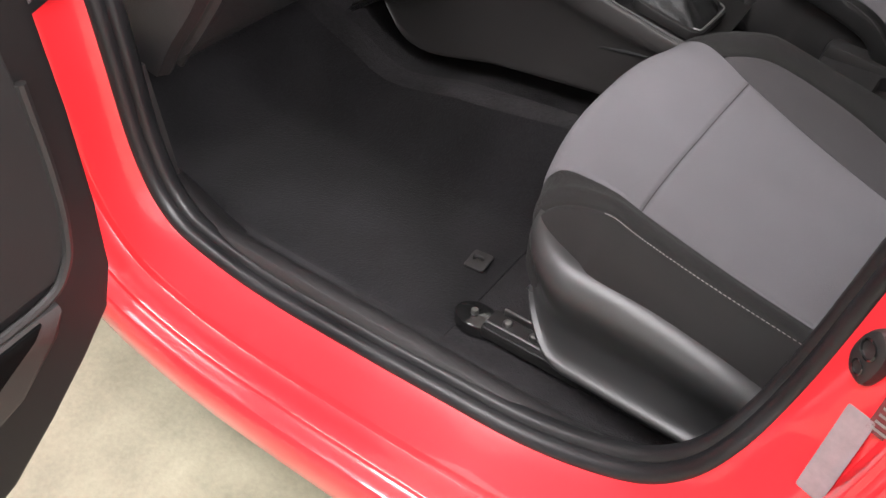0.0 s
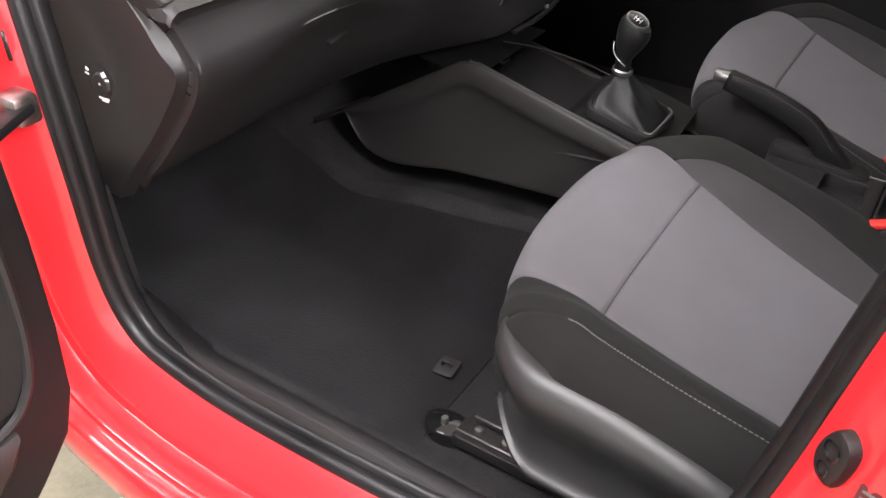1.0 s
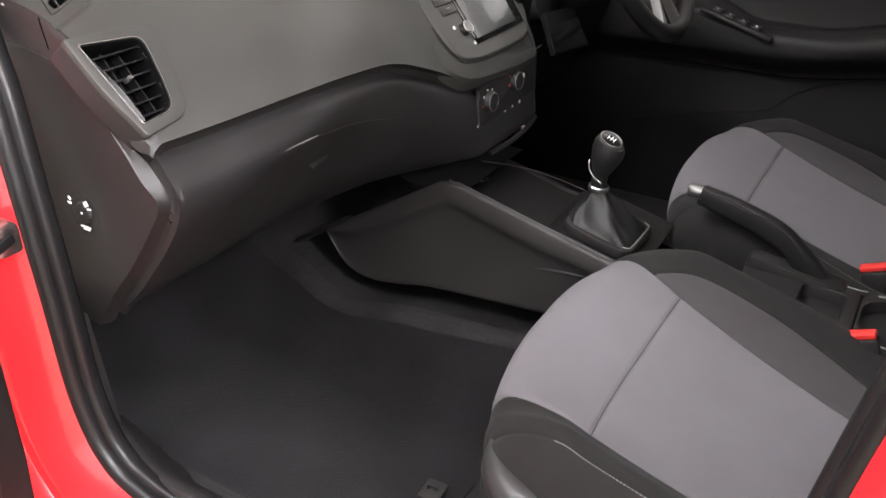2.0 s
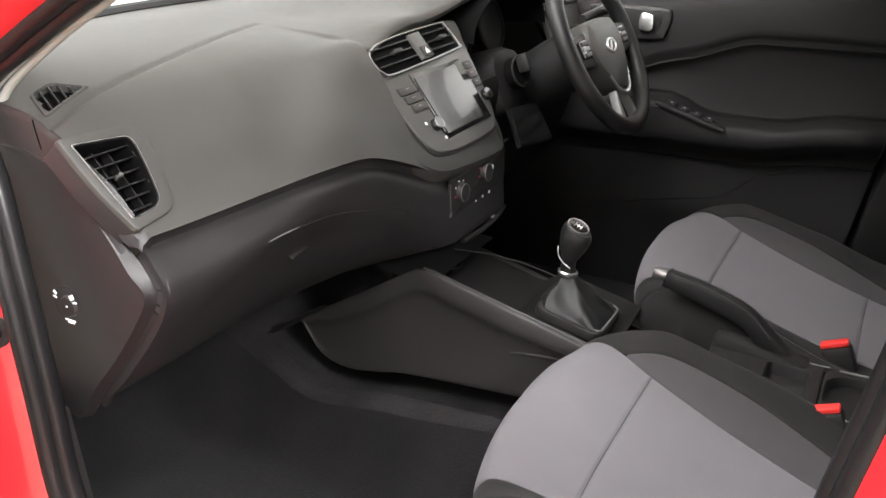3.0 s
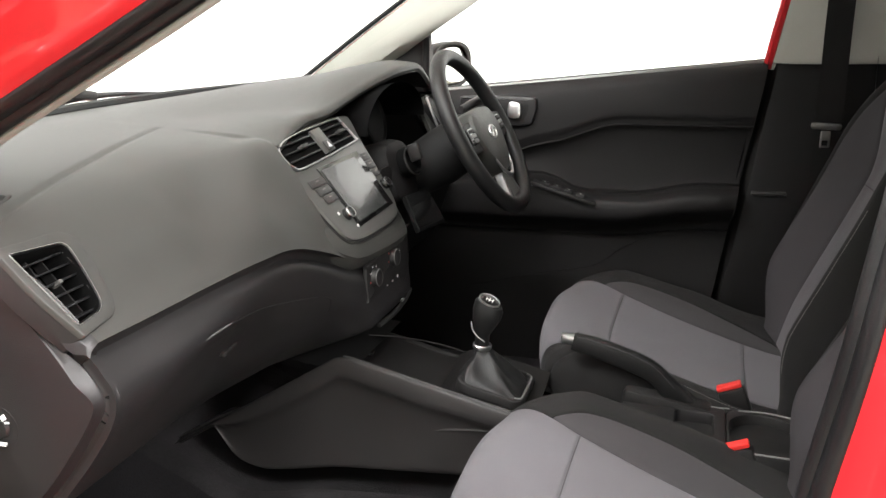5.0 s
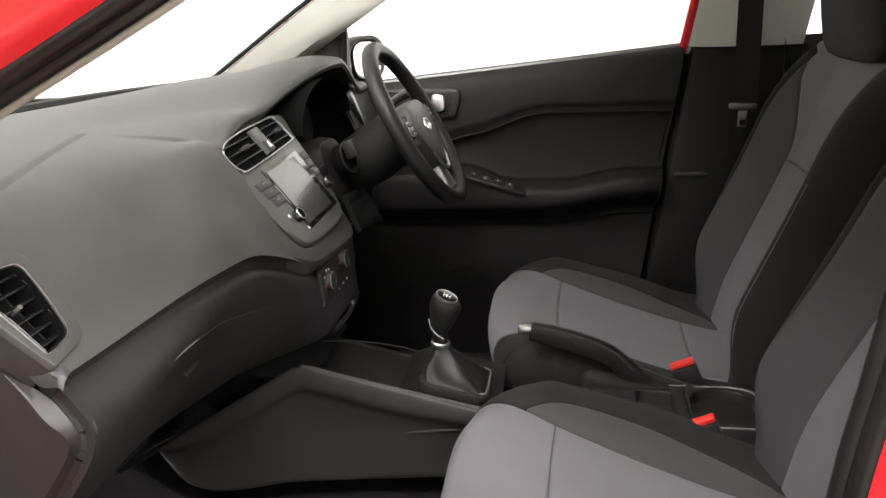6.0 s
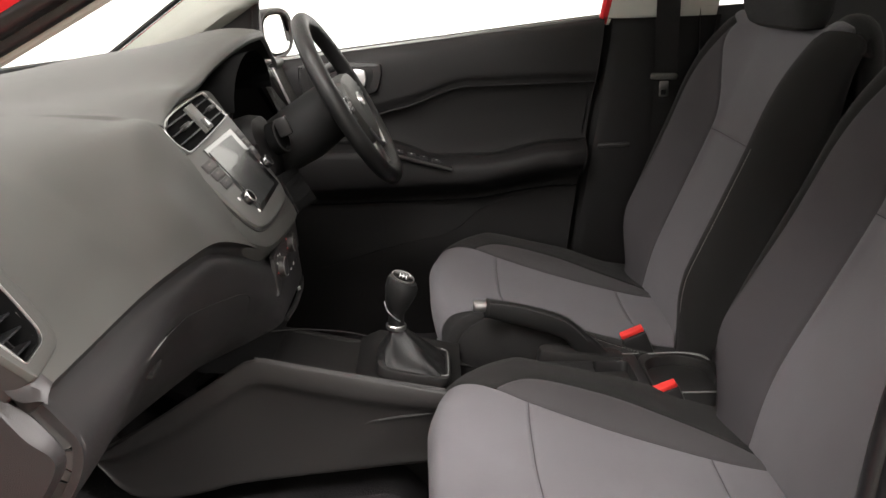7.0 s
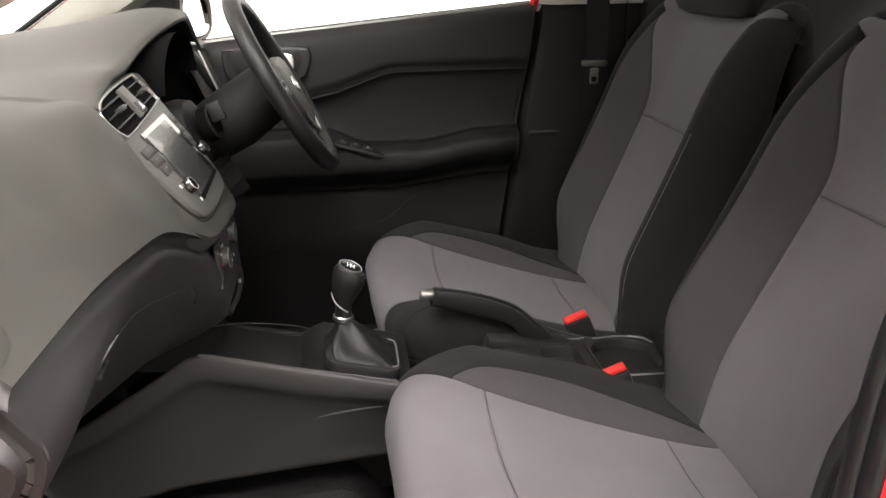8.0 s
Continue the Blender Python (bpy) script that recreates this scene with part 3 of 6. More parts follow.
    part("seat_pan", box((0.24, cy, 0.385), (0.44, 0.44, 0.05), 0.015), BLACK, root)
    # floor rails
    for sy in (-0.215, 0.215):
        rail = part("rail", box((0.19, cy + sy, 0.290), (0.46, 0.040, 0.020), 0.003), BLACK, root, "black steel seat runner")
        for e, x0, x1 in ((-0.016, -0.035, 0.30), (0.016, -0.025, 0.30)):
            part("rail_edge", box(((x0 + x1) / 2, cy + sy + e, 0.306), (x1 - x0, 0.0035, 0.012), 0.001), SILVER, rail, "bright rail edge")
        part("rail_channel", box((0.14, cy + sy, 0.303), (0.32, 0.022, 0.004), 0.001), BLACK, rail)
        for x in (-0.010, 0.030):
            part("rivet", lathe([(0, 0.007), (0.005, 0.006), (0.007, 0.003), (0.007, 0)], pose(x, cy + sy, 0.304), 12), STEEL, rail)
        part("rail_slider", box((0.19, cy + sy, 0.345), (0.24, 0.022, 0.06), 0.004), BLACK, rail)
        part("rail_foot", slab([(0.034 * math.cos(a), 0.024 * math.sin(a)) for a in (2 * math.pi * k / 24 for k in range(24))], 0.018, pose(-0.058, cy + sy, 0.294), 0.006), PIANO, rail, "black rail foot cover")
        part("bolt", lathe([(0, 0.009), (0.0045, 0.009), (0.006, 0.007), (0.006, 0)], pose(-0.062, cy + sy, 0.292), 6), STEEL, rail, "hex bolt")
    return root


seat(-0.345, -1, "light grey cloth passenger seat with black bolsters and stitching")
seat(0.305, 1, "light grey cloth driver's seat with black bolsters behind the wheel", 0.07)

# ---- dashboard ----
dash = thing("dashboard", (-0.45, 0, 0.5), "dark grey moulded plastic dashboard with silver-rimmed air vents", "dashboard")


def hood(y):
    return step(-0.10, 0.32, y) * (1 - step(0.43, 0.58, y))


CREASE = spline([(-0.80, -0.318, 0.842), (-0.69, -0.318, 0.834), (-0.575, -0.318, 0.829), (-0.460, -0.312, 0.829), (-0.380, -0.292, 0.835), (-0.310, -0.274, 0.834), (-0.225, -0.262, 0.804), (-0.140, -0.248, 0.766), (-0.050, -0.246, 0.756), (0.10, -0.248, 0.772)])


@functools.lru_cache(maxsize=None)
def crease(y):
    """The line under the padded top: x and z at y."""
    lo, hi = 0.0, 1.0
    for _ in range(30):
        m = (lo + hi) / 2
        if CREASE(m).x < y:
            lo = m
        else:
            hi = m
    p = CREASE(lo)
    return p.y, p.z


FOLD = (0.456, 0.604, -0.270, -0.08)


def pad(u, y):
    """The padded top: u runs from the windscreen to the lower crease."""
    w = step(-0.42, -0.20, y)
    side = step(0.60, 0.72, abs(y))
    cx, cz = crease(y)
    c = spline([
        (-0.92 + 0.50 * y * y, 0.974, 0),
        (-0.72, 0.988 - 0.022 * side, 0),
        (-0.56, 0.980 - 0.024 * side, 0),
        (-0.452 + 0.022 * w, 0.955 + 0.013 * w - 0.012 * side, 0),
        (-0.378 + 0.013 * w, 0.899 + 0.058 * w, 0),
        (cx - 0.024 - 0.028 * w + 0.010 * step(-0.30, -0.18, y), cz + 0.025 + 0.048 * w, 0),
        (cx, cz, 0)])
    q = c(u)
    # a shallow fold runs from the end of the pad to the middle
    fold = (q.x + FOLD[0]) - (y + FOLD[1]) * FOLD[2]
    return Vector((q.x, y, q.y - 0.0030 * math.exp(-((fold / 0.0036) ** 2)) * step(FOLD[3], FOLD[3] - 0.1, y)))


lv = facing((-0.372, -0.645, 0.885), (-0.04, 1, 0.0), (-0.62, 0.0, 0.78))


def onto(m, p):
    q = m.inverted() @ Vector(p)
    return (q.x, q.y)


def soft(poly, radii, n=8):
    """An outline with rounded corners."""
    out = []
    for k, r in enumerate(radii):
        p = Vector(poly[k])
        a = p + (Vector(poly[k - 1]) - p).normalized() * r
        b = p + (Vector(poly[(k + 1) % len(poly)]) - p).normalized() * r
        out += [tuple(a * (1 - t) ** 2 + p * 2 * t * (1 - t) + b * t * t) for t in (j / n for j in range(n + 1))]
    return out


LEFTVENT = soft([(-0.0425, 0.0462), (0.0325, 0.0382), (0.0272, 0.0020), (0.0155, -0.0445), (-0.0300, -0.0488), (-0.0368, 0.0015)], (0.003, 0.013, 0.020, 0.016, 0.005, 0.020))
LEFTSURROUND = soft([(-0.0540, 0.0570), (0.0515, 0.0520), (0.0485, 0.0040), (0.0305, -0.0560), (-0.0335, -0.0630), (-0.0490, -0.0040)], (0.004, 0.026, 0.018, 0.020, 0.004, 0.024))


def inside(x, y, outline):
    hit = False
    for k in range(len(outline)):
        (ax, ay), (bx, by) = outline[k - 1], outline[k]
        if (ay > y) != (by > y) and x < ax + (y - ay) / (by - ay) * (bx - ax):
            hit = not hit
    return hit


def pierce(bm, m, outline, reach=0.05):
    """Opens a hole where a surface lies behind an outline."""
    inv = m.inverted()
    gone = []
    for f in bm.faces:
        q = inv @ f.calc_center_median()
        if abs(q.z) < reach and inside(q.x, q.y, outline):
            gone.append(f)
    bmesh.ops.delete(bm, geom=gone, context="FACES")
    return bm


def brow_edge(y):
    z = 0.952 + 0.030 * step(-0.21, -0.03, y) + 0.052 * step(-0.02, 0.36, y) - 0.075 * step(0.43, 0.60, y)
    return -0.357 - 0.015 * step(-0.20, -0.10, y) + 0.027 * step(0.10, 0.36, y), z


def brow(u, y):
    h = hood(y)
    x, z = brow_edge(y)
    c = spline([
        (-0.92 + 0.50 * y * y, 0.974, 0),
        (-0.72, 0.988 + 0.010 * h, 0),
        (-0.56, 0.980 + 0.038 * h, 0),
        (-0.43, 0.5 * (z + 0.020) + 0.5 * (0.968 + 0.064 * h), 0),
        (x - 0.012, z + 0.006, 0), (x, z - 0.004, 0), (x - 0.004, z - 0.014, 0)])
    q = c(u)
    return Vector((q.x, y, q.y))


DEM = facing((-0.4795, -0.634, 0.9600), (0.0, 1, 0.127), (-1, 0.0, 0.32))
DEMIST = soft([onto(DEM, p) for p in ((-0.454, -0.664, 0.948), (-0.492, -0.650, 0.962), (-0.499, -0.623, 0.968), (-0.473, -0.599, 0.963))], (0.006, 0.008, 0.008, 0.004), 5)


def whole_pad():
    """The pad from door to door; right of the passenger's side it ends at the hood's lip."""
    ys = [-0.679 + 1.339 * k / 220 for k in range(221)]
    rows = 150
    bm = bmesh.new()
    cols = [[bm.verts.new(pad(i / rows, max(y, pad_edge(i / rows))) if y < -0.186 else brow(i / rows, y)) for i in range(rows + 1)] for y in ys]
    for k in range(220):
        rip = ys[k] < -0.186 <= ys[k + 1]
        for i in range(rows):
            if not (rip and i / rows > 0.69):
                bm.faces.new((cols[k][i], cols[k + 1][i], cols[k + 1][i + 1], cols[k][i + 1]))
    return pierce(pierce(bm, lv, LEFTVENT), DEM, DEMIST)


def pad_edge(u):
    """The pad's end draws inwards beside and below the side vent."""
    return -0.679 + 0.014 * step(0.50, 0.85, u)


part("pad_end", grid([[pad(k / 60, -0.679) + Vector((0, d, -drop)) for d, drop in ((0, 0), (-0.0020, 0.003), (-0.0025, 0.010), (-0.0020, 0.060))] for k in range(35)]), TRIM, dash, "rounded end of the pad")
part("end_gap", tube([pad(0.492, -0.679) + Vector((0, -0.0016, -0.002)), pad(0.492, -0.679) + Vector((0.002, -0.0026, -0.010)), pad(0.492, -0.679) + Vector((0.006, -0.0022, -0.034))], 0.0009, 6, n=12), SHADEBLACK, dash, "dark gap in the end of the pad")

def pad_side(u):
    """Lines down the pad's end beside the side vent: out to the cover, then in behind it."""
    p, out, low = pad(u, pad_edge(u)), -0.680 - pad_edge(u), 0.034 - 0.022 * step(0.80, 1.0, u)
    return [p + Vector((0, out * w, -low * h)) for w, h in ((0, 0), (0.25, 0.10), (0.75, 0.45), (1, 1), (0.4, 1.12))]


part("pad_flank", grid([pad_side(k / 60) for k in range(32, 61)]), LOWER, dash, "dark flank below the side vent")
part("upper_pad", whole_pad(), PAD, dash, "grained dark grey dashboard pad with a hood over the dials")
# shade beneath the hood is painted on as near-black
part("hood_underside", grid([[Vector((x, y, z)) for x, z in ((brow_edge(y)[0] - 0.005, brow_edge(y)[1] - 0.013), (-0.41, brow_edge(y)[1] - 0.016), (-0.46, 0.93), (-0.46, 0.85))] for y in (-0.185 + 0.645 * k / 30 for k in range(31))]), DARK, dash, "underside of the hood, its shade painted black")


def lower(u, y):
    """Below the crease: the glovebox front, tucked under towards the footwell, then the heater's face."""
    w = step(-0.42, -0.19, y)
    h = step(-0.24, -0.11, y)
    g = math.exp(-(((y + 0.39) / 0.15) ** 4))
    end = 0.06 * step(0.055, 0.092, y) ** 2
    cx, cz = crease(y)
    a = [(cx - 0.013, cz - 0.014), (cx, cz - 0.031), (-0.303 + 0.050 * w, 0.772 - 0.028 * w), (-0.317 + 0.062 * w, 0.731 - 0.020 * w), (-0.368 + 0.072 * w, 0.664), (-0.430 + 0.050 * w, 0.600 + 0.010 * w), (-0.530, 0.548), (-0.800, 0.520)]
    b = [(cx - 0.012, cz - 0.013), (cx - 0.004, cz - 0.026), (-0.246, 0.722), (-0.2435, 0.690), (-0.2425, 0.655), (-0.256, 0.640), (-0.320, 0.632), (-0.450, 0.625)]
    q = spline([(p[0] * (1 - h) + r[0] * h - end, p[1] * (1 - h) + r[1] * h, 0) for p, r in zip(a, b)])(u)
    return Vector((q.x - 0.013 * g * math.exp(-(((u - 0.43) / 0.10) ** 2)), y, q.y))


part("lower_panel", patch(lower, 0, 1, -0.668, 0.094, 60, 90, dip=0.001, skirt=0.008), LOWER, dash, "black plastic lower dashboard with the glovebox")
part("crease_band", grid([[Vector((crease(y)[0] - dx, y, crease(y)[1] - dz)) for dx, dz in ((0.002, 0.0005), (0.009, 0.003), (0.0125, 0.008), (0.0135, 0.018))] for y in (-0.672 + 0.766 * k / 90 for k in range(91))]), BLACK, dash, "black recessed line under the pad")
part("glovebox_gap", tube([lower(u, y) + Vector((0.0004, 0, 0)) for u, y in ((0.305, -0.430), (0.300, -0.370), (0.295, -0.310), (0.300, -0.262), (0.340, -0.240), (0.420, -0.238))], 0.0008, 6, n=40), BLACK, dash, "dark gap round the glovebox lid")
# dash end: moulded cheek beside the side cover, and the cover with the airbag switch
LIP_EDGE = spline([(-0.334, 0.814, 0), (-0.318, 0.799, 0), (-0.307, 0.784, 0), (-0.303, 0.770, 0), (-0.311, 0.750, 0), (-0.320, 0.739, 0), (-0.339, 0.705, 0), (-0.364, 0.669, 0), (-0.405, 0.625, 0), (-0.443, 0.580, 0)])


def end_strip(k0, k1, rows):
    """The rounded end of the lower dashboard, from its lip to the wall behind the cover."""
    def line(k):
        q, d = LIP_EDGE(k), LIP_EDGE(min(1, k + 0.01)) - LIP_EDGE(max(0, k - 0.01))
        n = Vector((d.y, -d.x)).normalized()
        return [Vector((q.x + n.x * inward, y, q.y + n.y * inward)) for inward, y in ((0.006, -0.6545), (0.0015, -0.6580), (0.0, -0.6625), (0.0014, -0.6660), (0.0050, -0.6675), (0.034, -0.6678))]
    return grid([line(k0 + (k1 - k0) * j / rows) for j in range(rows + 1)])


part("end_cheek", end_strip(0.0, 0.552, 30), TRIM, dash, "grey end moulding with a bright lip")
part("end_strip", end_strip(0.560, 1.0, 24), BLACK, dash, "black end strip below the moulding")
# the block where the pad's lower edge ends
part("crease_end", slab([(-0.352, 0.828), (-0.331, 0.842), (-0.323, 0.831), (-0.328, 0.816), (-0.345, 0.805)], 0.012, Matrix(((1, 0, 0, 0), (0, 0, -1, -0.6715), (0, 1, 0, 0), (0, 0, 0, 1))), 0.0022), LOWER, dash, "grey end of the moulding under the vent")
FACE = spline([(-0.62, 0.914, 0), (-0.488, 0.909, 0), (-0.461, 0.904, 0), (-0.431, 0.896, 0), (-0.419, 0.883, 0), (-0.389, 0.855, 0), (-0.368, 0.830, 0), (-0.356, 0.814, 0), (-0.340, 0.790, 0), (-0.323, 0.774, 0), (-0.323, 0.760, 0), (-0.337, 0.737, 0), (-0.364, 0.700, 0), (-0.393, 0.664, 0), (-0.431, 0.621, 0), (-0.473, 0.564, 0)])
EDGE = spline([(-0.62, 0.922, 0.679), (-0.486, 0.917, 0.679), (-0.457, 0.912, 0.679), (-0.425, 0.903, 0.680), (-0.415, 0.887, 0.680), (-0.386, 0.858, 0.680), (-0.365, 0.833, 0.679), (-0.352, 0.822, 0.676), (-0.337, 0.803, 0.670), (-0.320, 0.774, 0.669), (-0.3205, 0.756, 0.669), (-0.333, 0.735, 0.669), (-0.357, 0.699, 0.669), (-0.386, 0.662, 0.669), (-0.424, 0.620, 0.669), (-0.468, 0.562, 0.669)])
cover_m = Matrix(((1, 0, 0, 0), (0, 0, -1, -0.683), (0, 1, 0, 0), (0, 0, 0, 1)))


def cover_at(k):
    """One line across the cover, from its front over the flat face and the chamfer to its inboard edge."""
    p, q = FACE(k / 90), EDGE(k / 90)
    rows = [Vector((-0.62 + (p.x - 0.003 + 0.62) * w, -0.683, 0.72 + (p.y - 0.72) * (0.75 + 0.25 * w))) for w in (0, 0.35, 0.7, 0.95)]
    mix = lambda w, y: Vector((p.x * (1 - w) + q.x * w, y, p.y * (1 - w) + q.y * w))
    rows += [mix(0, -0.6828), mix(0.15, -0.6818 - 0.2 * (q.z - 0.6818)), mix(0.9, -q.z - 0.0012), mix(1, -q.z), mix(0.85, -q.z + 0.004), mix(0.2, -q.z + 0.012)]
    return rows


side_cover = part("side_cover", grid([cover_at(k) for k in range(91)]), LOWER, dash, "dark grey plastic cover on the end of the dashboard", flat_angle=22)
dial_m = cover_m @ pose(-0.450, 0.727, 0.001) @ Matrix.Scale(0.82, 4)
switch = part("airbag_switch", lathe([(0.0, 0.003), (0.014, 0.003), (0.016, 0.001), (0.017, -0.002), (0.031, -0.001), (0.033, -0.004)], dial_m, 28), BLACK, side_cover, "round black airbag switch with white symbols")
for x, y, w, h, a in ((-0.020, 0.019, 0.005, 0.0035, 40), (-0.022, 0.012, 0.006, 0.002, 10), (0.014, 0.018, 0.007, 0.006, -30), (0.019, 0.011, 0.006, 0.002, -10), (0.003, -0.020, 0.017, 0.0018, 0), (0.004, -0.0235, 0.011, 0.0018, 0), (0, 0.001, 0.002, 0.002, 0)):
    part("switch_mark", box(dial_m @ Vector((x, y, 0.004)), (w, 0.0008, h), 0, pose(0, 0, 0, 0, a, 0).to_3x3()), WHITE, side_cover, "white printed mark", smooth=False)


# vents
def vent(parent, m, outline, rim_w, slats, slat_dir, label, surround=None):
    """An air vent: silver rim, box painted near-black for the shade inside, slats and a slider."""
    inner = outline
    cx, cy = sum(p[0] for p in outline) / len(outline), sum(p[1] for p in outline) / len(outline)
    outer = [(cx + (x - cx) * (1 + rim_w / max(0.01, math.hypot(x - cx, y - cy))), cy + (y - cy) * (1 + rim_w / max(0.01, math.hypot(x - cx, y - cy)))) for x, y in outline]
    fine = 0 if surround else 64
    v = part("air_vent", slab(surround or outer, 0.0075, m @ pose(0, 0, 0.0110), 0.0024, fine, inset=inner), PAD, parent, label)
    part("vent_base", slab([(cx + (x - cx) * 0.985, cy + (y - cy) * 0.985) for x, y in surround or outer], 0.030, m @ pose(0, 0, 0.0050), 0.001, fine, inset=inner), LOWER, v, "dark base of the surround")
    line = [(cx + (x - cx) * 1.030, cy + (y - cy) * 1.030) for x, y in inner]
    part("rim", slab(line, 0.006, m @ pose(0, 0, 0.0118), 0.0012, fine, inset=inner), SILVER, v, "bright silver rim")
    part("vent_box", slab(inner, 0.004, m @ pose(0, 0, -0.030), 0.001, fine), SHADEBLACK, v)
    part("vent_sleeve", slab([(cx + (x - cx) * 0.992, cy + (y - cy) * 0.992) for x, y in inner], 0.042, m @ pose(0, 0, 0.0095), 0.0006, fine, inset=[(cx + (x - cx) * 0.955, cy + (y - cy) * 0.955) for x, y in inner]), SHADEBLACK, v, "vent throat, its shade painted black")
    lo, hi = min(p[1] for p in outline), max(p[1] for p in outline)
    if surround:
        ring = [Vector(inner[k - 1]).lerp(Vector(inner[k]), j / 12) for k in range(len(inner)) for j in range(12)]
    else:
        curve = spline([(*p, 0) for p in inner], True)
        ring = [curve(k / 96) for k in range(96)]
    for k in range(slats):
        h = lo + (hi - lo) * (k + 0.8) / (slats + 0.6)
        xs = [p.x for p in ring if abs(p.y - h) < (hi - lo) / 22]
        if len(xs) < 2:
            continue
        a, b = min(xs), max(xs)
        part("slat", box(m @ Vector(((a + b) / 2, h, -0.008)), (b - a, 0.0022, 0.020), 0.0008, m.to_3x3() @ pose(0, 0, 0, 16 if slat_dir else 0, 0, 0).to_3x3()), RUBBER, v)
    for k in range(3):
        x = cx + (k - 1) * (max(p[0] for p in inner) - min(p[0] for p in inner)) * 0.26
        ys = [p.y for p in ring if abs(p.x - x) < 0.006]
        if ys:
            part("vane", box(m @ Vector((x, (min(ys) + max(ys)) / 2, -0.020)), (0.002, max(ys) - min(ys), 0.014), 0, m.to_3x3()), BLACK, v)
    part("slider", box(m @ Vector((cx, cy + 0.002, 0.002)), (0.006, 0.005, 0.014), 0.002, m.to_3x3()), PANELGREY, v, "small grey slider")
    return v


vent(dash, lv, LEFTVENT, 0.020, 6, True, "black side air vent in a raised grey surround", LEFTSURROUND)
# demister outlet on the top
dm = DEM
mid = Vector((sum(p[0] for p in DEMIST) / len(DEMIST), sum(p[1] for p in DEMIST) / len(DEMIST)))
dv = part("demister", slab([tuple(mid + (Vector(p) - mid) * 1.24) for p in DEMIST], 0.012, dm @ pose(0, 0, 0.0030), 0.0020, inset=DEMIST), PAD, dash, "small triangular demister outlet")
# outlet floor painted near-black for the shade below the slats
part("outlet_box", slab(DEMIST, 0.003, dm @ pose(0, 0, -0.0070), 0.0005), SHADEBLACK, dv)
along = (Vector(onto(dm, (-0.458, -0.652, 0.950))) - Vector(onto(dm, (-0.500, -0.636, 0.966)))).normalized()
aside = Vector((-along.y, along.x))
reach = [aside.dot(Vector(p) - mid) for p in DEMIST]
for k in range(4):
    level = min(reach) + (max(reach) - min(reach)) * (k + 0.75) / 4.8
    ends = []
    for a, b in zip(DEMIST, DEMIST[1:] + DEMIST[:1]):
        da, db = aside.dot(Vector(a) - mid) - level, aside.dot(Vector(b) - mid) - level
        if da * db < 0:
            ends.append(Vector(a).lerp(Vector(b), da / (da - db)))
    if len(ends) == 2:
        c = (ends[0] + ends[1]) / 2
        part("slat", box(dm @ Vector((c.x, c.y, 0.0002)), ((ends[1] - ends[0]).length, 0.0016, 0.003), 0, dm.to_3x3() @ pose(0, 0, 0, 0, 0, math.degrees(math.atan2(along.y, along.x))).to_3x3()), TRIM, dv)

# centre stack
ST = facing((-0.252, -0.050, 0.805), (0, 1, 0), (-0.118, 0, 0.150))
CHIN = [(-0.178, 0.150), (-0.176, 0.070), (-0.172, 0.018), (-0.138, -0.016), (-0.085, -0.036), (0.070, -0.046), (0.108, -0.030), (0.130, 0.020), (0.150, 0.110), (0.168, 0.185), (0.0, 0.195), (-0.140, 0.180)]
part("stack_surround", slab(CHIN, 0.06, ST @ pose(0, 0, -0.005), 0.020, 64), PAD, dash, "grained dark grey surround")
STACK = [(-0.103, 0.000), (-0.050, -0.007), (0.040, -0.007), (0.084, 0.000), (0.110, 0.026), (0.124, 0.062), (0.138, 0.105), (0.150, 0.150), (0.166, 0.192), (0.150, 0.203), (0.058, 0.207), (-0.048, 0.203), (-0.115, 0.196), (-0.150, 0.183), (-0.161, 0.160), (-0.152, 0.130), (-0.140, 0.090), (-0.132, 0.040), (-0.122, 0.014)]
part("panel_groove", slab([(0.003 + 1.035 * (x - 0.003), 0.1 + 1.035 * (y - 0.1)) for x, y in STACK], 0.03, ST @ pose(0, 0, -0.0028), 0.002, 96), BLACK, dash, "dark groove round the panel")
stack = part("screen_console", slab(STACK, 0.04, ST @ pose(0, 0, 0.002), 0.004, 96), PANELGREY, dash, "grey centre panel with screen and vents")
CL = [(-0.136, 0.170), (-0.130, 0.180), (-0.100, 0.190), (-0.037, 0.196), (0.040, 0.199), (0.105, 0.200), (0.115, 0.196), (0.124, 0.158), (0.120, 0.152), (0.050, 0.147), (-0.024, 0.143), (-0.110, 0.140), (-0.127, 0.146), (-0.135, 0.158)]
grow = lambda o, k: [(x + (k if x > 0 else -k) * min(1, abs(x) / 0.1), y + (k if y > 0.17 else -k)) for x, y in o]
# flat plate on the panel, its black in place of shade inside the vents
part("vent_box", slab(CL, 0.002, ST @ pose(0, 0, 0.0035), 0.0005, 80), SHADEBLACK, stack)
part("air_vent", slab(grow(CL, 0.0022), 0.006, ST @ pose(0, 0, 0.0075), 0.001, 80, inset=CL), SILVER, stack, "pair of centre air vents in one silver rim")
for x0, x1 in ((-0.130, -0.018), (0.028, 0.118)):
    for k in range(3):
        yy = 0.155 + 0.0145 * k + 0.03 * (x0 + 0.13)
        part("slat", box(ST @ Vector(((x0 + x1) / 2, yy, 0.0065)), (x1 - x0, 0.0020, 0.004), 0.0006, ST.to_3x3() @ pose(0, 0, 0, -8, 0, 2).to_3x3()), RUBBER, stack)
    part("slider", box(ST @ Vector(((x0 + x1) / 2 + 0.004, 0.170 + 0.004 * (x0 > 0), 0.010)), (0.022, 0.007, 0.012), 0.002, ST.to_3x3()), TRIM, stack)
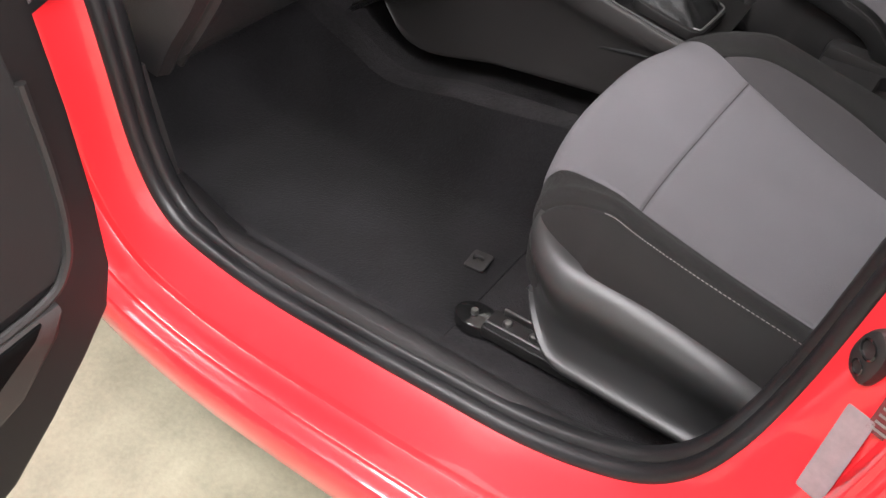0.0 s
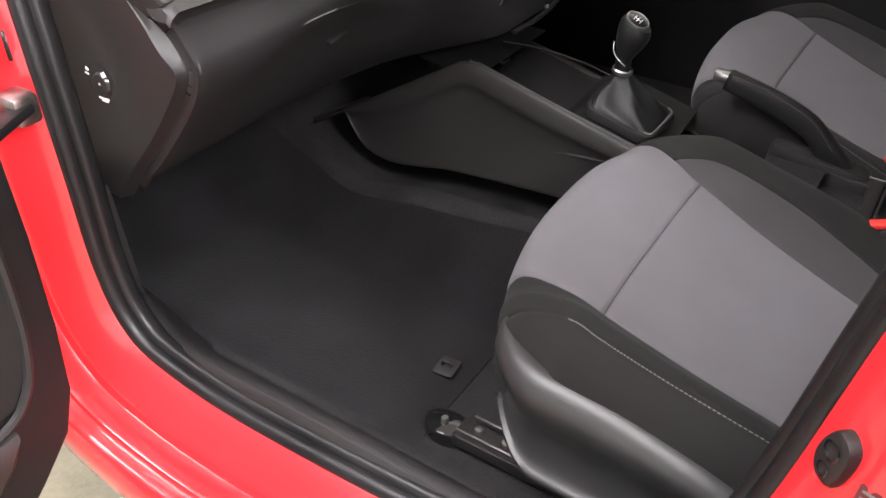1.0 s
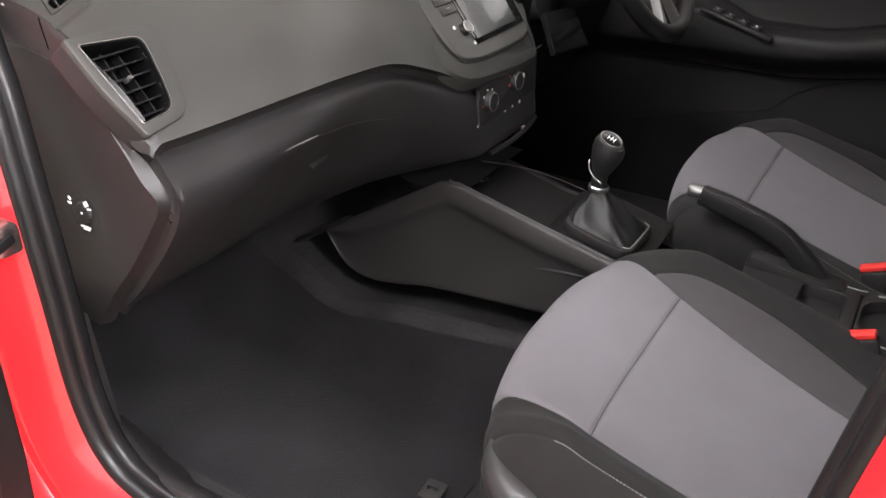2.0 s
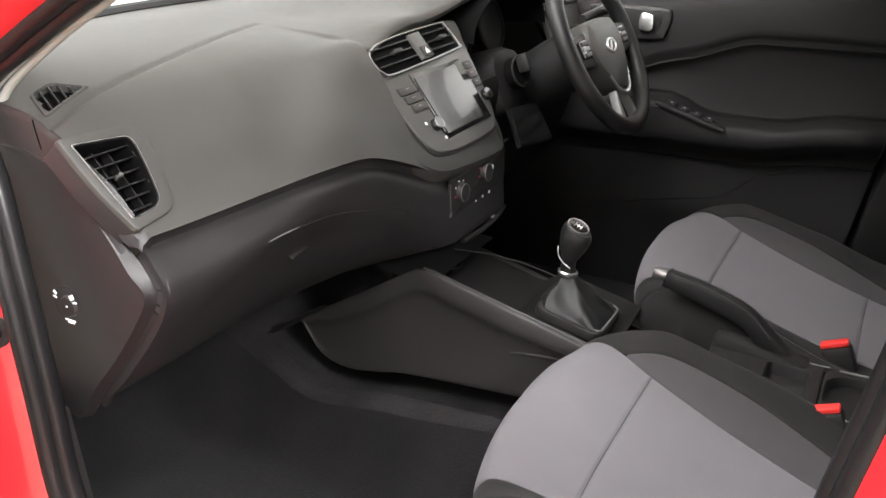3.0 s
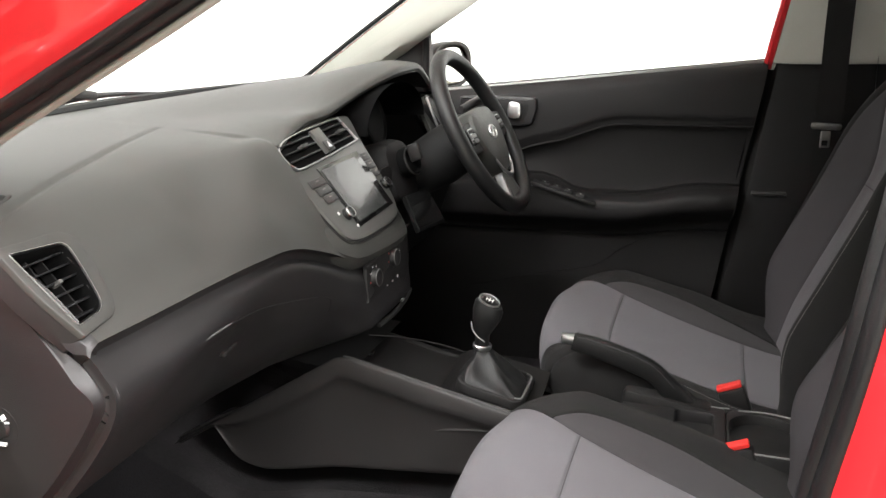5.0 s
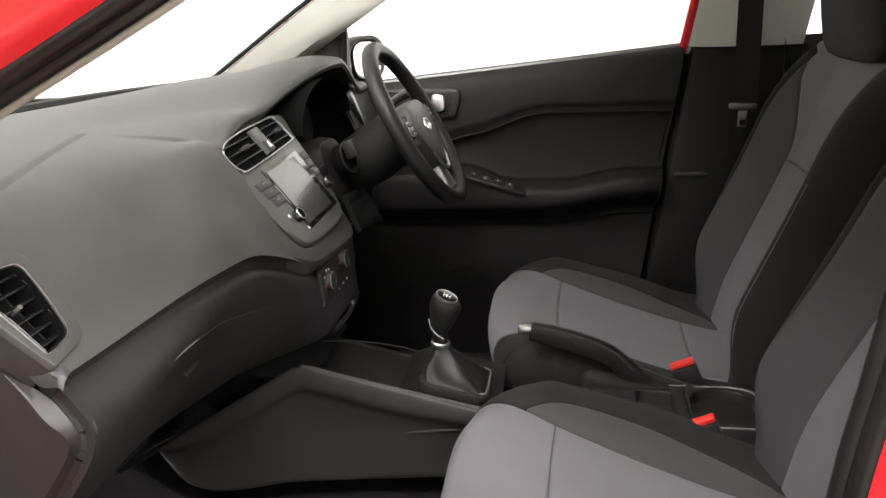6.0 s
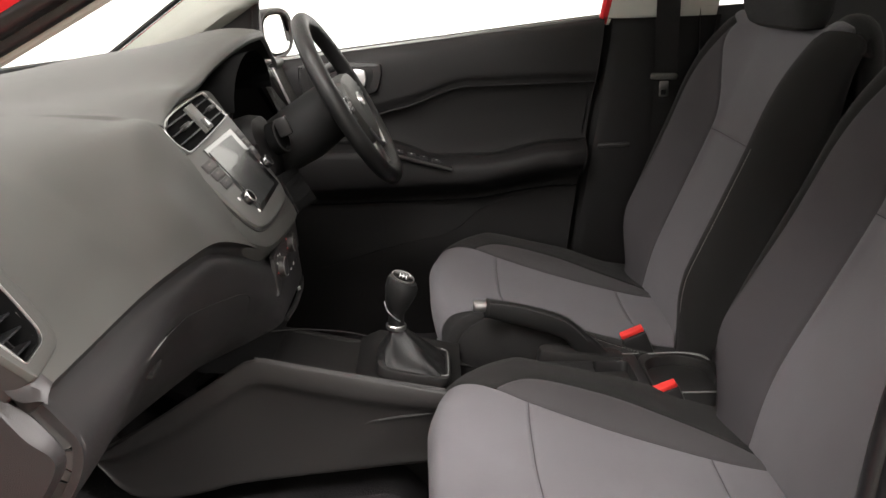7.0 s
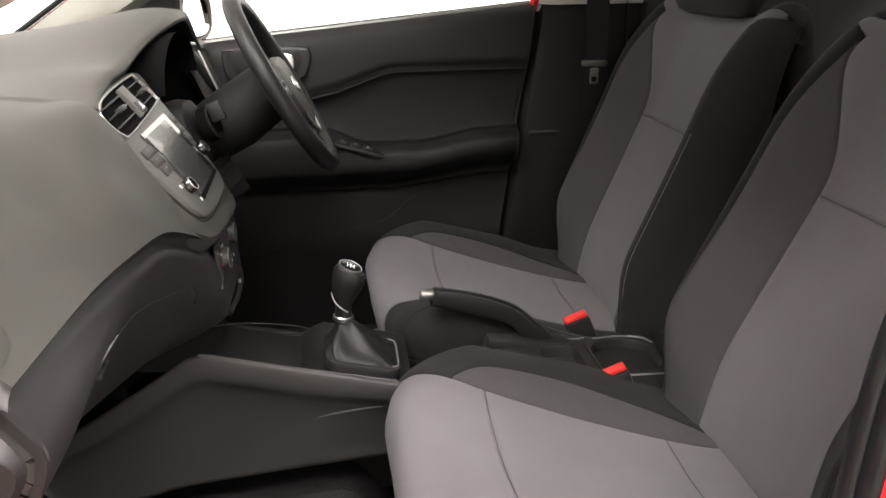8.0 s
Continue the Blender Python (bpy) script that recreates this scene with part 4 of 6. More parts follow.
part("hazard_panel", slab([(-0.014, 0.193), (-0.010, 0.147), (0.026, 0.149), (0.022, 0.195)], 0.006, ST @ pose(0, 0, 0.010), 0.0015), PANELGREY, stack, "hazard switch strip between the vents")
part("hazard_button", slab(rounded(0.026, 0.018, 0.003, cx=0.008, cy=0.159), 0.003, ST @ pose(0, 0, 0.0125), 0.001), TRIM, stack)
tri = [(-0.006, -0.005), (0.006, -0.005), (0, 0.006)]
part("hazard_sign", slab(tri, 0.0008, ST @ pose(0.008, 0.159, 0.0134), 0.0002, inset=[(0.4 * x, 0.4 * y) for x, y in tri]), WHITE, stack, "small white warning triangle")
# screen unit
unit = part("head_unit", slab([(-0.068, 0.014), (0.088, 0.018), (0.098, 0.132), (-0.066, 0.131)], 0.003, ST @ pose(0, 0, 0.004), 0.001), PIANO, stack, "black touch-screen surround")
part("screen", slab([(-0.062, 0.022), (0.064, 0.024), (0.074, 0.124), (-0.060, 0.124)], 0.001, ST @ pose(0, 0, 0.0052), 0.0003), SCREEN, unit, "pale blank touch screen", smooth=False)
for sgn, x0, x1, y0, y1 in ((-1, -0.118, -0.068, 0.070, 0.117), (1, 0.099, 0.127, 0.074, 0.125)):
    for k in range(3):
        h = (y1 - y0) / 3
        yy = y0 + h * (k + 0.5)
        lx = x0 + (0.010 * (2 - k) / 2 if sgn < 0 else 0)
        rx = x1 - (0.004 * (2 - k) / 2 if sgn > 0 else 0)
        part("key", slab(rounded(rx - lx, h - 0.0016, 0.002, cx=(lx + rx) / 2, cy=yy), 0.003, ST @ pose(0, 0, 0.0045), 0.0012), TRIM, unit, "dark key with a pale mark")
        part("key_mark", box(ST @ Vector(((lx + rx) / 2, yy + 0.002, 0.0047)), (0.009, 0.0018, 0.0006), 0, ST.to_3x3()), THREAD, unit, smooth=False)
for x, y in ((-0.078, 0.042), (0.110, 0.056)):
    knob_at = ST @ pose(x, y, 0.002)
    part("knob", lathe([(0.0105, 0), (0.0100, 0.009), (0.0088, 0.0110), (0.0, 0.0110)], knob_at, 24), PIANO, unit, "small black rotary knob")
    part("knob_ring", lathe([(0.0086, 0.0105), (0.0097, 0.0113), (0.0102, 0.0095)], knob_at, 24), SILVER if x < 0 else TRIM, unit, "ring round the knob")
for x, y in ((-0.098, 0.050), (-0.070, 0.018)):
    part("key_lamp", lathe([(0.003, 0), (0.003, 0.001), (0, 0.0015)], ST @ pose(x, y, 0.0022), 10), WHITE, unit)
# heater controls under the screen
HV = facing((-0.246, -0.045, 0.735), (0, 1, 0), (-0.06, 0, 1))
hv = part("heater_panel", slab([(-0.090, -0.030), (-0.078, -0.040), (0.090, -0.030), (0.102, -0.018), (0.104, 0.022), (0.094, 0.030), (-0.070, 0.022), (-0.088, 0.012)], 0.006, HV @ pose(0, 0, 0.0022), 0.002, 60), BLACK, dash, "black heater control panel")
for x, z in ((-0.060, -0.006), (0.026, 0.004)):
    at = HV @ pose(x, z, 0.000)
    d = part("heater_dial", lathe([(0.021, 0), (0.021, 0.002), (0.0165, 0.003), (0.0150, 0.010), (0.0135, 0.0115), (0.0, 0.0115)], at, 28), BLACK, hv, "round black heater dial")
    part("dial_ring", lathe([(0.0140, 0.0105), (0.0148, 0.0116), (0.0136, 0.0122)], at, 28), DULLSILVER, hv, "thin silver dial ring")
    for k in range(6):
        a = radians(-30 + 44 * k)
        part("dial_tick", box(at @ Vector((0.0192 * math.cos(a), 0.0192 * math.sin(a), 0.0030)), (0.0024, 0.0024, 0.0006), 0, HV.to_3x3()), REDBUTTON if k > 4 or x > 0 else WHITE, hv, smooth=False)
part("pointer_lamp", lathe([(0.0045, 0), (0.0045, 0.002), (0, 0.003)], HV @ pose(0.058, 0.004, 0.001), 14), WHITE, hv, "small bright white marker")
for x in (-0.005, 0.020, 0.045):
    part("key_mark", box(HV @ Vector((x, -0.036, 0.001)), (0.004, 0.006, 0.0008), 0, HV.to_3x3()), WHITE, hv, smooth=False)
part("panel_line", tube([HV @ Vector((-0.030, -0.022, 0.001)), HV @ Vector((0.075, -0.016, 0.001))], 0.0012, 6, n=4), DULLSILVER, hv)
part("lower_ledge", tube([(-0.246, -0.088, 0.638), (-0.240, -0.03, 0.640), (-0.240, 0.03, 0.646), (-0.246, 0.070, 0.650)], 0.0045, 8, n=20), DOORPLASTIC, dash)
part("socket_strip", box((-0.240, 0.012, 0.650), (0.004, 0.010, 0.006), 0.001), DULLSILVER, dash, "pale socket strip")
# cave under the controls, its shade put into the colour
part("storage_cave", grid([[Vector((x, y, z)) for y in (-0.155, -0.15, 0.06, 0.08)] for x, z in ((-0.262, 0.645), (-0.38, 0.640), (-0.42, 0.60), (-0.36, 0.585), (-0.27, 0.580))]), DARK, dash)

# instrument hood and dials; the hood's black stands in for the shade inside
part("dial_hood", grid([[Vector((-0.318 + 0.02 * k - 0.13 * d, 0.285 + (0.165 - 0.02 * d) * math.cos(a), 0.925 + (0.086 - 0.012 * d) * math.sin(a))) for a in (math.pi * j / 30 for j in range(31))] for k, d in ((-1, 0.0), (-0.5, 0.1), (0, 0.4), (0, 1.0))]), SHADEBLACK, dash, "hood over the dials, painted black for its shade")
part("dial_face", slab([(0.15 * math.cos(a), 0.085 * max(-0.35, math.sin(a))) for a in (2 * math.pi * k / 40 for k in range(40))], 0.006, facing((-0.43, 0.285, 0.92), (0, 1, 0), (-0.25, 0, 1)), 0.002), PIANO, dash, "black instrument cluster")
for y in (0.21, 0.36):
    part("gauge", lathe([(0.055, 0), (0.057, 0.006), (0.052, 0.008), (0.050, 0.002), (0, 0.002)], facing((-0.425, y, 0.925), (0, 1, 0), (-0.25, 0, 1)), 32), BLACK, dash, "round dial")
part("dial_trim", tube([(-0.333, 0.454, 0.962), (-0.318, 0.452, 0.925), (-0.302, 0.446, 0.888)], 0.0028, 8, n=20), SILVER, dash, "thin silver trim beside the dials")
rv = facing((-0.345, 0.545, 0.905), (-0.25, 1, 0), (-0.45, 0.0, 0.9))
vent(dash, rv, [(-0.060, 0.045), (-0.02, 0.050), (0.045, 0.040), (0.050, -0.01), (0.030, -0.045), (0.0, -0.045), (-0.035, -0.01)], 0.008, 5, True, "black side air vent by the driver")


def dash_right(u, y):
    c = spline([(-0.36, 0.958, 0), (-0.335, 0.90, 0), (-0.315, 0.84, 0), (-0.325, 0.76, 0), (-0.36, 0.66, 0), (-0.42, 0.58, 0), (-0.60, 0.53, 0)])
    q = c(u)
    return Vector((q.x, y, q.y))


part("knee_panel", patch(dash_right, 0.42, 1, 0.075, 0.68, 24, 30, dip=0.001, skirt=0.008), DOORPLASTIC, dash, "black knee panel")
part("side_fascia", patch(dash_right, 0.0, 0.42, 0.47, 0.68, 14, 14, dip=0.001, skirt=0.008), PAD, dash)
part("column_fascia", patch(dash_right, 0.28, 0.42, 0.10, 0.47, 10, 20, dip=0.001, skirt=0.008), DOORPLASTIC, dash)
# glovebox handle, and lip coloured silver to stand for its highlight
part("glovebox_lip", tube([(-0.3085, -0.541, 0.767), (-0.3055, -0.490, 0.770), (-0.3040, -0.440, 0.770)], lambda t: 0.0006 + 0.0007 * math.sin(math.pi * (0.15 + 0.75 * t)), 8, n=30), DULLSILVER, dash, "lip of the glovebox lid, highlight painted silver")
part("glovebox_latch", box((-0.341, -0.405, 0.716), (0.018, 0.036, 0.008), 0.003, pose(0, 0, 0, 8, 0, 0).to_3x3()), BLACK, dash, "black glovebox latch")

# ---- steering wheel and column ----
SW = facing((-0.167, 0.310, 0.913), (-0.013, 1, 0), (-0.470, 0, 0.883))
wheel = thing("steering_wheel", SW.translation, "black leather steering wheel with a silver lower spoke", "steering wheel")
part("rim", tube(lambda t: SW @ Vector((0.164 * math.cos(2 * math.pi * t), 0.164 * math.sin(2 * math.pi * t), 0)), 0.0158, 16, True, 72, squash=(1, 1), up=SW.to_3x3() @ Vector((0, 0, 1))), LEATHER, wheel)
HUB = [(0.076, 0.032), (0.05, 0.046), (-0.05, 0.046), (-0.076, 0.032), (-0.086, -0.006), (-0.060, -0.058), (-0.024, -0.090), (0.024, -0.090), (0.060, -0.058), (0.086, -0.006)]
part("airbag_cover", slab(HUB, 0.045, SW @ pose(0, 0, 0.018), 0.016, 48), PAD, wheel, "grained grey airbag cover")
for s in (1, -1):
    arm = [(s * 0.070, 0.030), (s * 0.165, 0.022), (s * 0.165, -0.024), (s * 0.120, -0.032), (s * 0.070, -0.035)]
    part("spoke", slab(arm, 0.022, SW @ pose(0, 0, 0.006), 0.005), BLACK, wheel, "black side spoke")
    part("key_pad", slab(rounded(0.040, 0.034, 0.006, cx=s * 0.108, cy=0.000), 0.006, SW @ pose(0, 0, 0.011), 0.002), PIANO, wheel)
    for k in range(3):
        part("key", slab(rounded(0.028, 0.008, 0.002, cx=s * 0.108, cy=-0.010 + 0.0105 * k), 0.003, SW @ pose(0, 0, 0.0135), 0.001), DULLSILVER if k == 1 else TRIM, wheel)
    leg = [(s * 0.018, -0.094), (s * 0.027, -0.090), (s * 0.046, -0.148), (s * 0.040, -0.160), (s * 0.030, -0.162)]
    part("lower_spoke", slab(leg, 0.016, SW @ pose(0, 0, 0.003), 0.005), DULLSILVER, wheel, "dull silver lower spoke")
    part("spoke_trim", tube([SW @ Vector((s * 0.050, -0.060, 0.012)), SW @ Vector((s * 0.034, -0.086, 0.012)), SW @ Vector((s * 0.014, -0.100, 0.012)), SW @ Vector((0, -0.103, 0.012))], lambda t: 0.0025 + 0.0025 * t, 8, n=16), SILVER, wheel, "bright silver spoke trim")
part("badge", slab([(0.024 * math.cos(a), 0.0145 * math.sin(a)) for a in (2 * math.pi * k / 30 for k in range(30))], 0.004, SW @ pose(0, -0.010, 0.021), 0.0012, inset=[(0.019 * math.cos(a), 0.0105 * math.sin(a)) for a in (2 * math.pi * k / 30 for k in range(30))]), SILVER, wheel, "silver oval badge")
part("badge_bar", slab([(-0.010, -0.009), (-0.004, -0.009), (0.010, 0.009), (0.004, 0.009)], 0.003, SW @ pose(0, -0.010, 0.0205), 0.0008), SILVER, wheel)

col = thing("steering_column", (-0.26, 0.33, 0.8), "black plastic steering column shroud with stalks and ignition", "steering column")
part("shroud", grid([[SW @ Vector((rx * math.cos(a), ry * math.sin(a) - dy, z)) for a in (2 * math.pi * k / 28 for k in range(28))] for rx, ry, dy, z in ((0.046, 0.046, 0.0, -0.015), (0.058, 0.054, 0.0, -0.035), (0.062, 0.058, 0.008, -0.10), (0.058, 0.052, 0.012, -0.19))], close_v=True), DARK, col, "black shroud")
part("ignition_box", slab(rounded(0.112, 0.135, 0.04), 0.10, facing((-0.302, 0.225, 0.845), (0.12, 1, 0), (-0.3, 0, 1)), 0.03), DOORPLASTIC, col, "black ignition housing")
ig = facing((-0.285, 0.202, 0.866), (0.15, 1, 0), (-0.4, 0, 1))
lock = part("ignition", lathe([(0.030, -0.012), (0.030, 0.004), (0.026, 0.007), (0.022, 0.002), (0.0, 0.002)], ig, 28), SHADEBLACK, col, "round ignition lock with key inserted")
part("lock_ring", lathe([(0.0285, 0.0050), (0.0300, 0.0062), (0.0270, 0.0078)], ig, 32), BLACK, lock, "black ring")
part("key_head", box(ig @ Vector((0, 0.014, 0.016)), (0.010, 0.034, 0.026), 0.0040, ig.to_3x3()), BLACK, lock, "black key head")
part("knee_pocket", slab([(-0.06, -0.035), (0.06, -0.045), (0.05, 0.035), (-0.05, 0.04)], 0.01, facing((-0.262, 0.215, 0.770), (0.1, 1, 0), (-0.5, 0, 1)), 0.004), PIANO, col)
part("stalk", tube([(-0.235, 0.39, 0.945), (-0.225, 0.45, 0.952), (-0.215, 0.51, 0.956)], lambda t: 0.008 + 0.004 * t, 10, n=12), TRIM, col, "dark stalk")

# ---- centre console ----
console = thing("centre_console", (0.0, -0.04, 0.28), "black plastic centre console between the seats", "centre console")


def ridge_z(x):
    return 0.607 - 0.245 * (x + 0.29) if x > -0.29 else 0.607 - 0.62 * (-0.29 - x)


def flank(x, s):
    """The passenger's side of the console, from the top ridge to the floor."""
    z = ridge_z(x)
    foot = tunnel_z(round(x, 3)) + 0.014 + 0.9 * max(0, -0.515 - x)
    foot = min(foot, z - 0.006)
    k = min(1, (z - foot) / 0.16)
    c = spline([(-0.140, z - 0.010 * k, 0), (-0.151, z - 0.001 * k, 0), (-0.157, z - 0.005 * k, 0), (-0.159, z - 0.034 * k, 0), (-0.152, z - 0.050 * k, 0), (-0.147, (z + foot) / 2, 0), (-0.148, foot + 0.02 * k, 0), (-0.150, foot, 0), (-0.134, foot - 0.004, 0), (-0.060, foot - 0.006, 0), (-0.055, foot - 0.12, 0)])
    q = c(s)
    return Vector((x, q.x, q.y))


part("side_panel", patch(flank, -0.66, 0.30, 0, 1, 70, 44, dip=0.001, skirt=0.004), TRIM, console, "black moulded side panel")


def flank_r(x, s):
    p = flank(x, s)
    return Vector((x, -0.084 - p.y, p.z - 0.046))


part("side_panel", patch(flank_r, -0.45, 0.30, 0, 1, 40, 30, dip=0.001, skirt=0.006), DOORPLASTIC, console, "black moulded side panel")


def tray(x, y):
    z = ridge_z(x) - 0.022 - 0.028 * step(-0.115, -0.16, x) - 0.010 * math.sin(math.pi * min(1, max(0, (y + 0.14) / 0.21)))
    return Vector((x, y, z))


part("top_tray", patch(tray, -0.40, 0.02, -0.148, 0.075, 40, 20, dip=0.0, skirt=0.006), DOORPLASTIC, console)
part("tray_lip", tube([(-0.278, -0.060, 0.606), (-0.262, -0.010, 0.586), (-0.235, 0.035, 0.566), (-0.175, 0.058, 0.548), (-0.126, 0.078, 0.526)], 0.0011, 8, n=30), TRIM, console, "thin edge of the tray")
part("ridge_bead", tube([(x, -0.1525, ridge_z(x) - 0.0008) for x in (-0.285, -0.20, -0.10, 0.0, 0.10)], 0.0020, 8, n=40), SHINY, console, "rounded upper edge of the side panel")
part("side_ridge", tube([(-0.150, -0.143, 0.478), (-0.116, -0.146, 0.489), (-0.060, -0.147, 0.497), (0.0, -0.146, 0.503)], lambda t: 0.0015 + 0.0035 * t, 8, n=20), SHINY, console)
part("power_socket", lathe([(0.013, 0.0), (0.013, 0.003), (0.011, 0.004), (0.010, -0.004), (0, -0.004)], pose(-0.290, -0.040, 0.565, 0, 12, 0), 20), PIANO, console, "round power socket")
# rear part with tray, cup well and cover
part("rear_body", box((0.255, -0.030, 0.395), (0.43, 0.150, 0.16), 0.012), BLACK, console)
top = pose(0, 0, 0.502, 0, 1.5, 0)
part("pocket_frame", slab(rounded(0.168, 0.150, 0.012, cx=0.240, cy=-0.030), 0.045, top, 0.004, inset=rounded(0.060, 0.080, 0.010, cx=0.274, cy=-0.027)), LOWER, console, "satin black top with a square pocket")
part("pocket_floor", box((0.274, -0.027, 0.462), (0.066, 0.086, 0.004), 0.001), BLACK, console)
# slot shade painted as a flat plate on the top
part("front_slot", slab([(0.178, -0.090), (0.232, -0.088), (0.226, -0.046), (0.196, -0.052)], 0.002, top @ pose(0, 0, 0.0012), 0.0006), SHADEBLACK, console, "flat plate painted as a shaded slot")
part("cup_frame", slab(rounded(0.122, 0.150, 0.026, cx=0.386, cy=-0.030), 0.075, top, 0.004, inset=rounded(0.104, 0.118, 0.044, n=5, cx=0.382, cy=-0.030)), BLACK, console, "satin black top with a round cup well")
# floor coloured near-black for the shade down in the well
part("well_floor", box((0.382, -0.030, 0.425), (0.112, 0.128, 0.004), 0.001), SHADEBLACK, console, "cup well floor with shade in its colour")
part("frame_lip", tube([top @ Vector((x, y, 0.001)) for x, y in ((0.172, 0.036), (0.235, 0.040), (0.308, 0.038), (0.330, 0.040))], 0.0013, 6, n=20), DULLSILVER, console, "pale edge of the frame")
part("frame_lip", tube([top @ Vector((x, y, 0.001)) for x, y in ((0.345, 0.036), (0.395, 0.040), (0.430, 0.030), (0.443, 0.010))], 0.0018, 6, n=20), DULLSILVER, console, "pale edge of the cup well")
part("frame_lip", tube([top @ Vector((x, -0.103, 0.001)) for x in (0.262, 0.330, 0.435)], 0.0016, 6, n=10), DULLSILVER, console, "pale edge of the frame")
part("rear_lid", box((0.52, -0.012, 0.47), (0.12, 0.16, 0.06), 0.015), BLACK, console)

# gear lever
gear = thing("gear_lever", (-0.075, -0.03, 0.53), "black gear lever with silver ring and leather boot", "gear lever")
def boot_at(a, h):
    """The boot: a four-sided leather tent over its frame, pinched into folds towards the ring."""
    p = 0.42 + 0.58 * h
    sx, sy = math.copysign(abs(math.cos(a)) ** p, math.cos(a)), math.copysign(abs(math.sin(a)) ** p, math.sin(a))
    shrink = (1 - h) ** 1.15 + 0.10 * math.sin(2 * math.pi * h)
    hx, hy = 0.014 + 0.038 * shrink, 0.013 + 0.041 * shrink
    ripple = 1 + 0.12 * math.sin(4 * a + 0.8 + 2.2 * h) * h * (1 - h) * 4 + 0.05 * math.sin(9 * a + 12 * h) * (1 - h)
    cx = -0.056 - 0.026 * h ** 0.7
    return Vector((cx + hx * sx * ripple, -0.036 + 0.014 * h + hy * sy * ripple, 0.532 - 0.24 * (cx + hx * sx + 0.056) * (1 - h) + 0.058 * h - 0.007 * math.sin(math.pi * h) * math.cos(4 * a)))


part("boot", grid([[boot_at(2 * math.pi * k / 56, h / 14) for k in range(56)] for h in range(15)], close_v=True), LEATHER, gear, "folded black leather boot")
part("boot_frame", slab(rounded(0.120, 0.120, 0.022), 0.016, pose(-0.054, -0.036, 0.540, 0, 13.5, 0), 0.005, inset=rounded(0.102, 0.104, 0.018)), BLACK, gear, "satin black boot frame")
part("frame_edge", tube([pose(-0.054, -0.036, 0.5405, 0, 13.5, 0) @ Vector(p) for p in ((0.044, 0.050, 0), (0.053, 0.044, 0), (0.055, 0.026, 0), (0.055, -0.026, 0), (0.053, -0.044, 0), (0.044, -0.050, 0))], 0.0016, 6, n=30), DULLSILVER, gear, "bright edge of the boot frame")
part("shaft", tube([(-0.084, -0.026, 0.586), (-0.081, -0.027, 0.615)], 0.012, 16, n=6), BLACK, gear)
part("ring", lathe([(0.0150, -0.004), (0.0165, -0.002), (0.0165, 0.003), (0.0145, 0.005)], pose(-0.082, -0.026, 0.592, 0, 6, 0), 28), SILVER, gear, "silver ring")
part("knob", grid([[Vector((-0.081 + dx + rx * math.cos(a) , -0.029 + ry * math.sin(a) - 0.25 * dx, z - 0.42 * lean * rx * math.cos(a))) for a in (2 * math.pi * k / 32 for k in range(32))] for dx, rx, ry, z, lean in
    ((0.000, 0.0115, 0.0115, 0.596, 0), (0.000, 0.0125, 0.0125, 0.606, 0), (0.001, 0.0120, 0.0120, 0.614, 0), (0.003, 0.0155, 0.0145, 0.624, 0.2), (0.006, 0.0215, 0.0185, 0.640, 0.5), (0.010, 0.0245, 0.0210, 0.656, 0.8), (0.013, 0.0240, 0.0205, 0.667, 1), (0.0145, 0.0215, 0.0180, 0.674, 1), (0.0150, 0.0100, 0.0090, 0.677, 1), (0.0150, 0.0010, 0.0010, 0.677, 1))], close_v=True), LEATHER, gear, "black gear knob")
part("knob_trim", tube([(-0.098, -0.036, 0.640), (-0.094, -0.043, 0.628), (-0.085, -0.044, 0.616), (-0.074, -0.040, 0.606)], 0.0011, 6, n=20), SILVER, gear, "thin silver line round the knob")
cap = pose(-0.0655, -0.0345, 0.6810, 14, 24, 0)
part("cap", slab([(0.0190 * math.cos(a), 0.0150 * math.sin(a)) for a in (2 * math.pi * k / 28 for k in range(28))], 0.006, cap, 0.001, inset=[(0.0170 * math.cos(a), 0.0130 * math.sin(a)) for a in (2 * math.pi * k / 28 for k in range(28))]), SILVER, gear, "silver cap ring")
part("cap_face", slab([(0.0172 * math.cos(a), 0.0132 * math.sin(a)) for a in (2 * math.pi * k / 28 for k in range(28))], 0.008, cap @ pose(0, 0, -0.0008), 0.0005), PIANO, gear, "gloss black shift pattern plate")
for x, y, w, h in ((0, 0, 0.012, 0.0011), (-0.0055, 0, 0.0011, 0.010), (0, 0, 0.0011, 0.010), (0.0055, 0, 0.0011, 0.010)):
    part("shift_mark", box(cap @ Vector((x, y, -0.0004)), (w, h, 0.001), 0, cap.to_3x3()), WHITE, gear, smooth=False)

# handbrake
brake = thing("handbrake", (0.22, 0.03, 0.48), "black handbrake lever with a chrome button", "handbrake")
def grip(t, a):
    """The grip's squared section, straight from the button and bent down into the console."""
    line = spline([(0.066, 0, 0.592), (0.105, 0, 0.583), (0.150, 0, 0.570), (0.190, 0, 0.555), (0.213, 0, 0.540), (0.236, 0, 0.514), (0.268, 0, 0.476)])
    p, d = line(t), (line(min(1, t + 0.02)) - line(max(0, t - 0.02))).normalized()
    up = Vector((-d.z, 0, d.x))
    c, q = math.cos(a), math.sin(a)
    high = 0.0150 + 0.0030 * math.sin(math.pi * min(1, 1.3 * t)) + 0.008 * step(0.62, 1, t)
    return Vector((p.x, 0.036 + 0.0125 * math.copysign(abs(c) ** 0.55, c), p.z)) + up * high * math.copysign(abs(q) ** 0.55, q)


